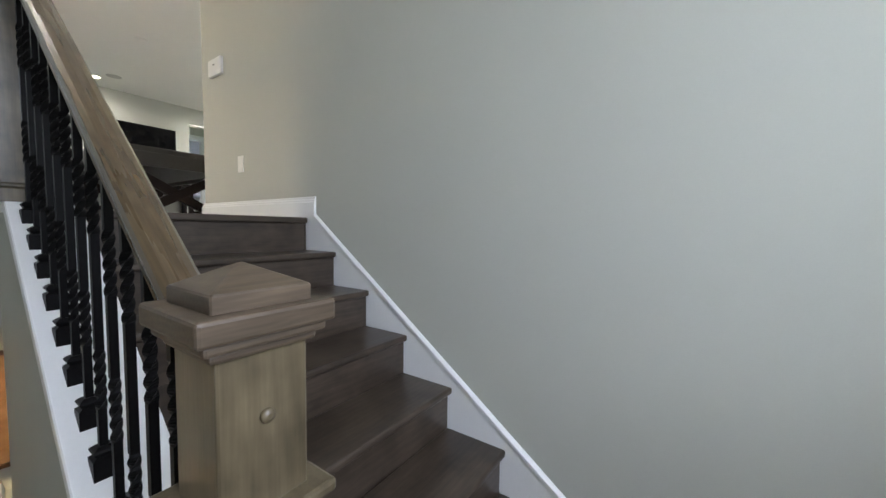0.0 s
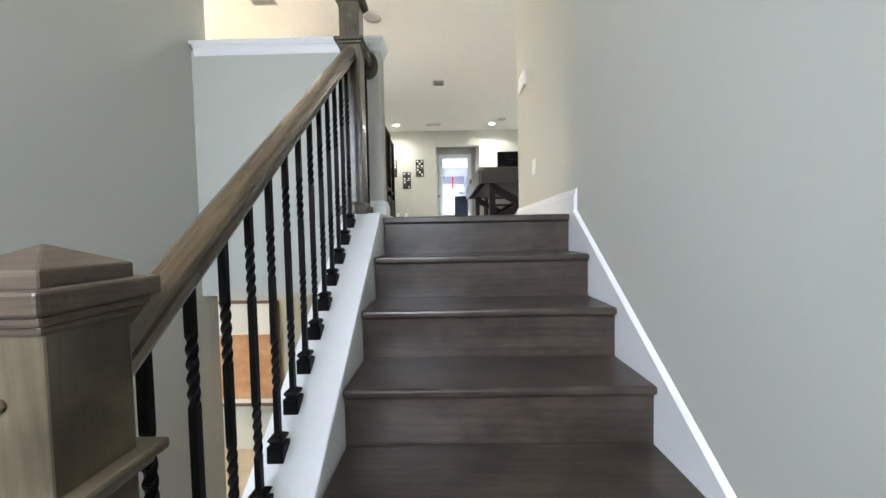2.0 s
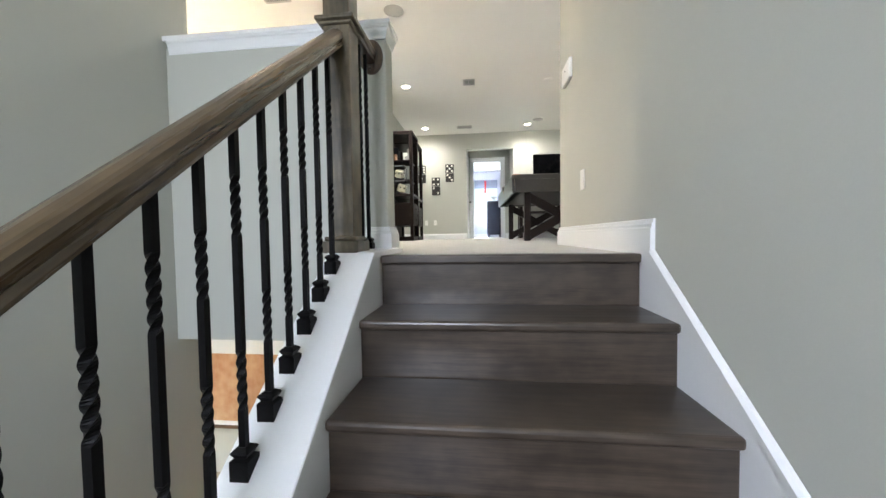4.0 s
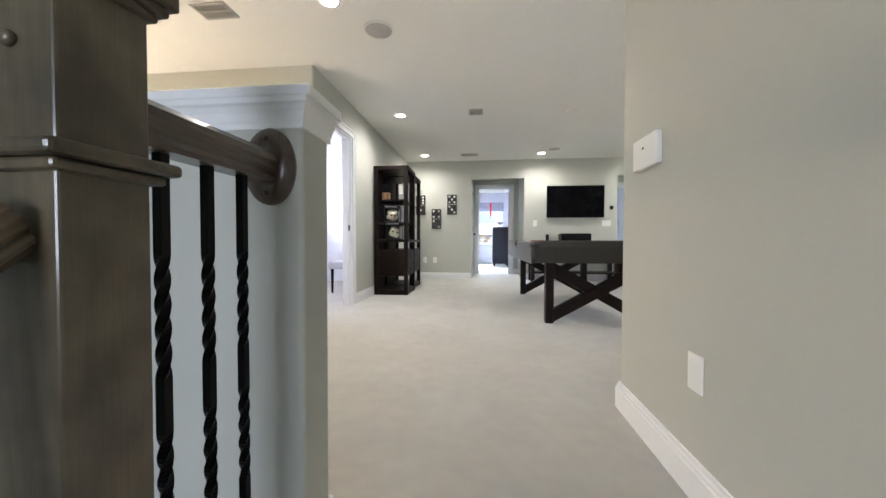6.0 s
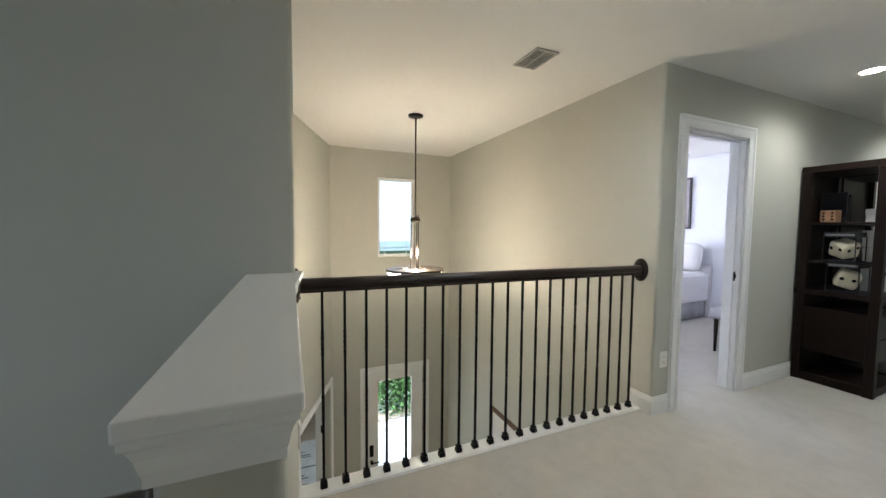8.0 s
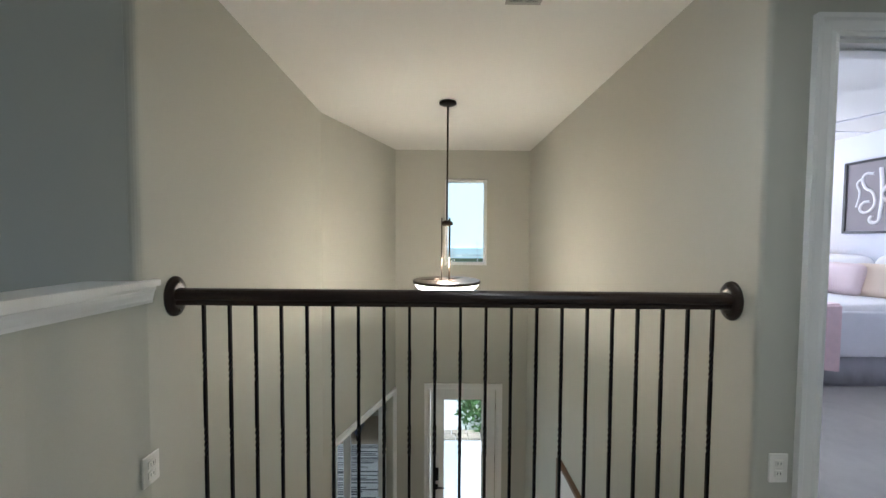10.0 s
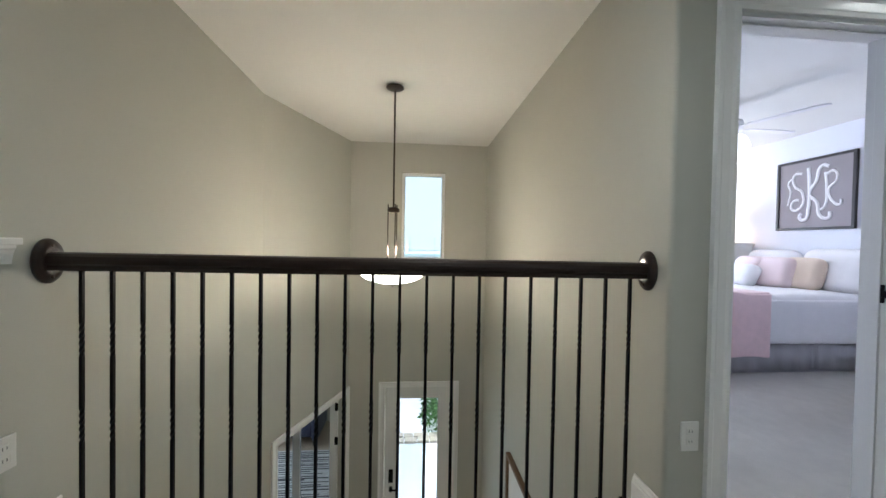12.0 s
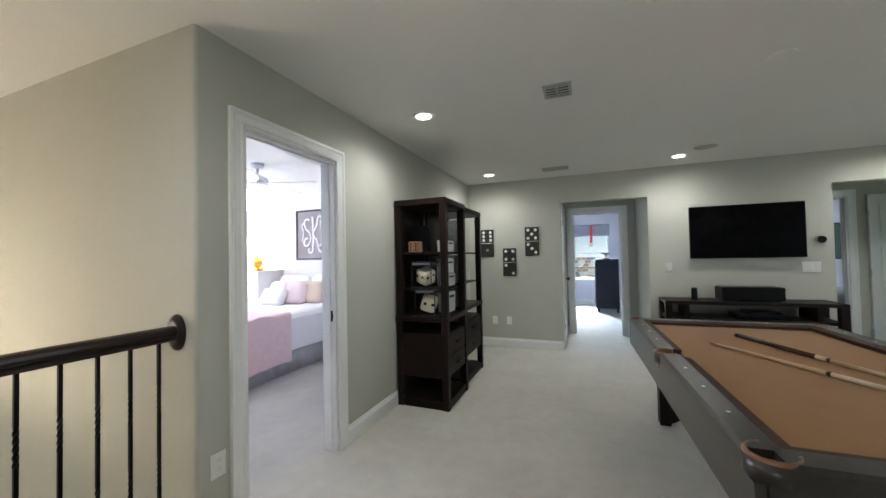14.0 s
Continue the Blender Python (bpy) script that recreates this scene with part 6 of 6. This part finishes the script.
def study_door(hinge, turn, label):
    d = thing("door_study", pose(hinge.x, hinge.y, GROUND, 0, 0, turn), label, "door", "study doors")
    W, H = 0.61, 2.05
    box("stile", (0.0, -0.02, 0.01), (0.10, 0.02, H), DOORW, d, 0.003)
    box("stile", (W - 0.10, -0.02, 0.01), (W, 0.02, H), DOORW, d, 0.003)
    box("top_rail", (0.10, -0.02, H - 0.11), (W - 0.10, 0.02, H), DOORW, d, 0.003)
    box("bottom_rail", (0.10, -0.02, 0.01), (W - 0.10, 0.02, 0.22), DOORW, d, 0.003)
    g = box("pane", (0.10, -0.003, 0.22), (W - 0.10, 0.003, H - 0.11), GLASS, d, 0)
    g.visible_shadow = False
    for z in (0.5, 1.45, 1.9):
        for side in (-1, 1):
            box("hinge", (-0.012, side * 0.025 - 0.007, z - 0.05), (0.030, side * 0.025 + 0.007, z + 0.05), BLACK, d, 0.002)


far_h = Vector((-3.40, 0.515, 0)) + ud * 1.445 - nd * 0.10
near_h = Vector((-3.40, 0.515, 0)) + ud * 0.215 - nd * 0.10
study_door(far_h, -100, "white glazed study door standing open, black hinges")
study_door(near_h - nd * 0.08, -28, "white glazed study door standing open")

# ---- outside ----
PAVE = mat("pale_concrete", (0.74, 0.76, 0.78), 0.9, vary=0.05, scale=1.5, fine=60, bump=0.4)
structure(box("ground", (-400, -400, GROUND - 0.5), (400, 400, GROUND - 0.21), mat("lawn_ground", (0.10, 0.14, 0.05), 0.95, vary=0.3, scale=0.8, fine=40, bump=0.6), bevel=0), "lawn around the house", "ground")
structure(box("pavement_porch", (-16.0, 1.32, GROUND - 0.205), (-5.02, 6.5, GROUND - 0.02), PAVE, bevel=0.005), "pale concrete porch before the front door", "pavement")
STONE = mat("tan_field_stone", (0.40, 0.34, 0.27), 0.85, vary=0.2, scale=10, fine=60, bump=0.8, depth=0.01)
gw = thing("garden_edging", pose(-7.38, 2.2, GROUND - 0.02), "low tan stone edging across the pale drive", "garden edging")
gr = random.Random(2)
for row in range(2):
    y = -0.8 + (0.15 if row % 2 else 0)
    while y < 2.0:
        wl = gr.uniform(0.2, 0.34)
        box("stone", (0.17 * row - 0.17, y, 0.0), (0.17 * row - 0.01, y + wl - 0.012, 0.06 + gr.uniform(-0.01, 0.01)), STONE, gw, 0.012)
        y += wl
# glowing backdrop sheets: bright sky, and trees with haze put into their colour
SKYB = glow("pale_bright_sky", (0.80, 0.94, 1.0), 1.6)
TREEB = glow("glowing_tree_haze", (0.60, 0.80, 0.84), 1.15)
structure(box("backdrop_sky", (-70.4, -60, -1.5), (-70.0, 70, 55), SKYB, bevel=0), "pale bright sky beyond the street", "backdrop")
structure(box("backdrop_trees", (-69.6, -60, GROUND - 0.3), (-69.2, 70, -1.2), TREEB, bevel=0), "glowing pale sheet for distant trees, haze painted in", "backdrop")
HEDGE = mat("shrub_leaf", (0.07, 0.15, 0.04), 0.55, vary=0.4, scale=14)


def shrub(x, y, z, w, h, n, seed, label):
    s = thing("shrub", pose(x, y, z), label, "shrub", "garden shrubs")
    r = random.Random(seed)
    for k in range(5):
        cyl("stem", (0, 0, 0), (r.uniform(-0.3, 0.3) * w, r.uniform(-0.3, 0.3) * w, h * 0.7), 0.02, ESPRESSO, s, r2=0.006, seg=8)
    bm = bmesh.new()
    for k in range(n):
        a, rr, zz = r.uniform(0, math.tau), w * 0.5 * math.sqrt(r.random()), h * r.uniform(0.03, 1.0)
        rr *= 1.1 - 0.5 * (zz / h) ** 2
        c = Vector((rr * math.cos(a), rr * math.sin(a), zz))
        u = Vector((r.uniform(-1, 1), r.uniform(-1, 1), r.uniform(-0.5, 1))).normalized()
        v = u.cross(Vector((r.uniform(-1, 1), r.uniform(-1, 1), 0.3))).normalized()
        l = r.uniform(0.05, 0.10)
        bm.faces.new([bm.verts.new(q) for q in (c - u * l, c + v * l * 0.4, c + u * l, c - v * l * 0.4)])
    tagged(part("crown", bm, HEDGE, s), kind="stuff")


shrub(-8.1, 2.98, GROUND - 0.02, 1.65, 1.5, 3200, 3, "tall leafy green shrub by the stone edging")
shrub(-0.9, 15.6, GROUND - 0.2, 1.6, 3.2, 1200, 5, "tall leafy green shrub outside the far window")
shrub(0.5, 16.4, GROUND - 0.2, 1.6, 3.4, 1200, 6, "tall leafy green shrub outside the far window")
SIDING = mat("white_lap_siding", (0.85, 0.86, 0.87), 0.7, vary=0.03, stretch=(1, 1, 20))
ROOF = mat("grey_shingle_roof", (0.14, 0.13, 0.13), 0.9, vary=0.2)


def neighbour(x, y, z, w, d, h, label, turn=0):
    n = thing("neighbour_house", pose(x, y, z, 0, 0, turn), label, "house")
    box("wall", (-w / 2, 0, 0), (w / 2, d, h), SIDING, n, 0.02)
    bm = bmesh.new()
    a = [bm.verts.new(q) for q in ((-w / 2 - 0.4, -0.4, h), (w / 2 + 0.4, -0.4, h), (w / 2 + 0.4, d + 0.4, h), (-w / 2 - 0.4, d + 0.4, h))]
    t = [bm.verts.new((-w / 2 + 1.5, d / 2, h + 2.4)), bm.verts.new((w / 2 - 1.5, d / 2, h + 2.4))]
    for q in ((a[0], a[1], t[1], t[0]), (a[1], a[2], t[1]), (a[2], a[3], t[0], t[1]), (a[3], a[0], t[0]), (a[3], a[2], a[1], a[0])):
        bm.faces.new(q)
    part("roof", bm, ROOF, n)
    for k in range(4):
        for zz in (1.0, 4.55):
            wx = -w / 2 + 1.2 + k * (w - 2.4) / 3
            f = box("window", (wx - 0.5, -0.05, zz), (wx + 0.5, 0.03, zz + 1.3), TRIM, n, 0.01)
            box("pane", (wx - 0.42, -0.065, zz + 0.08), (wx + 0.42, -0.045, zz + 1.22), SCREEN, f, 0)
    return n


STONES = [mat(n, c, 0.85, vary=0.2, scale=8, fine=40, bump=0.6, depth=0.01) for n, c in (("rust_ledge_stone", (0.40, 0.27, 0.19)), ("cream_ledge_stone", (0.68, 0.64, 0.58)), ("slate_ledge_stone", (0.22, 0.24, 0.27)))]


def ledge_stones(house, x0, x1, z0, z1, seed):
    """Uneven ledge stones set in rows on the front of a house."""
    r = random.Random(seed)
    z = z0
    while z < z1:
        h, x = r.uniform(0.09, 0.17), x0 + r.uniform(0, 0.2)
        while x < x1:
            w = r.uniform(0.2, 0.45)
            box("stone", (x, -0.10 - r.uniform(0, 0.05), z), (x + w - 0.02, 0.01, z + h - 0.02), STONES[r.choice((0, 0, 1, 1, 2))], house, 0)
            x += w
        z += h


next_house = neighbour(1.0, 21.0, GROUND - 0.21, 12, 8, 6.3, "white two-storey neighbour house with grey roof")
ledge_stones(next_house, -3.2, 1.8, 2.7, 4.35, 8)
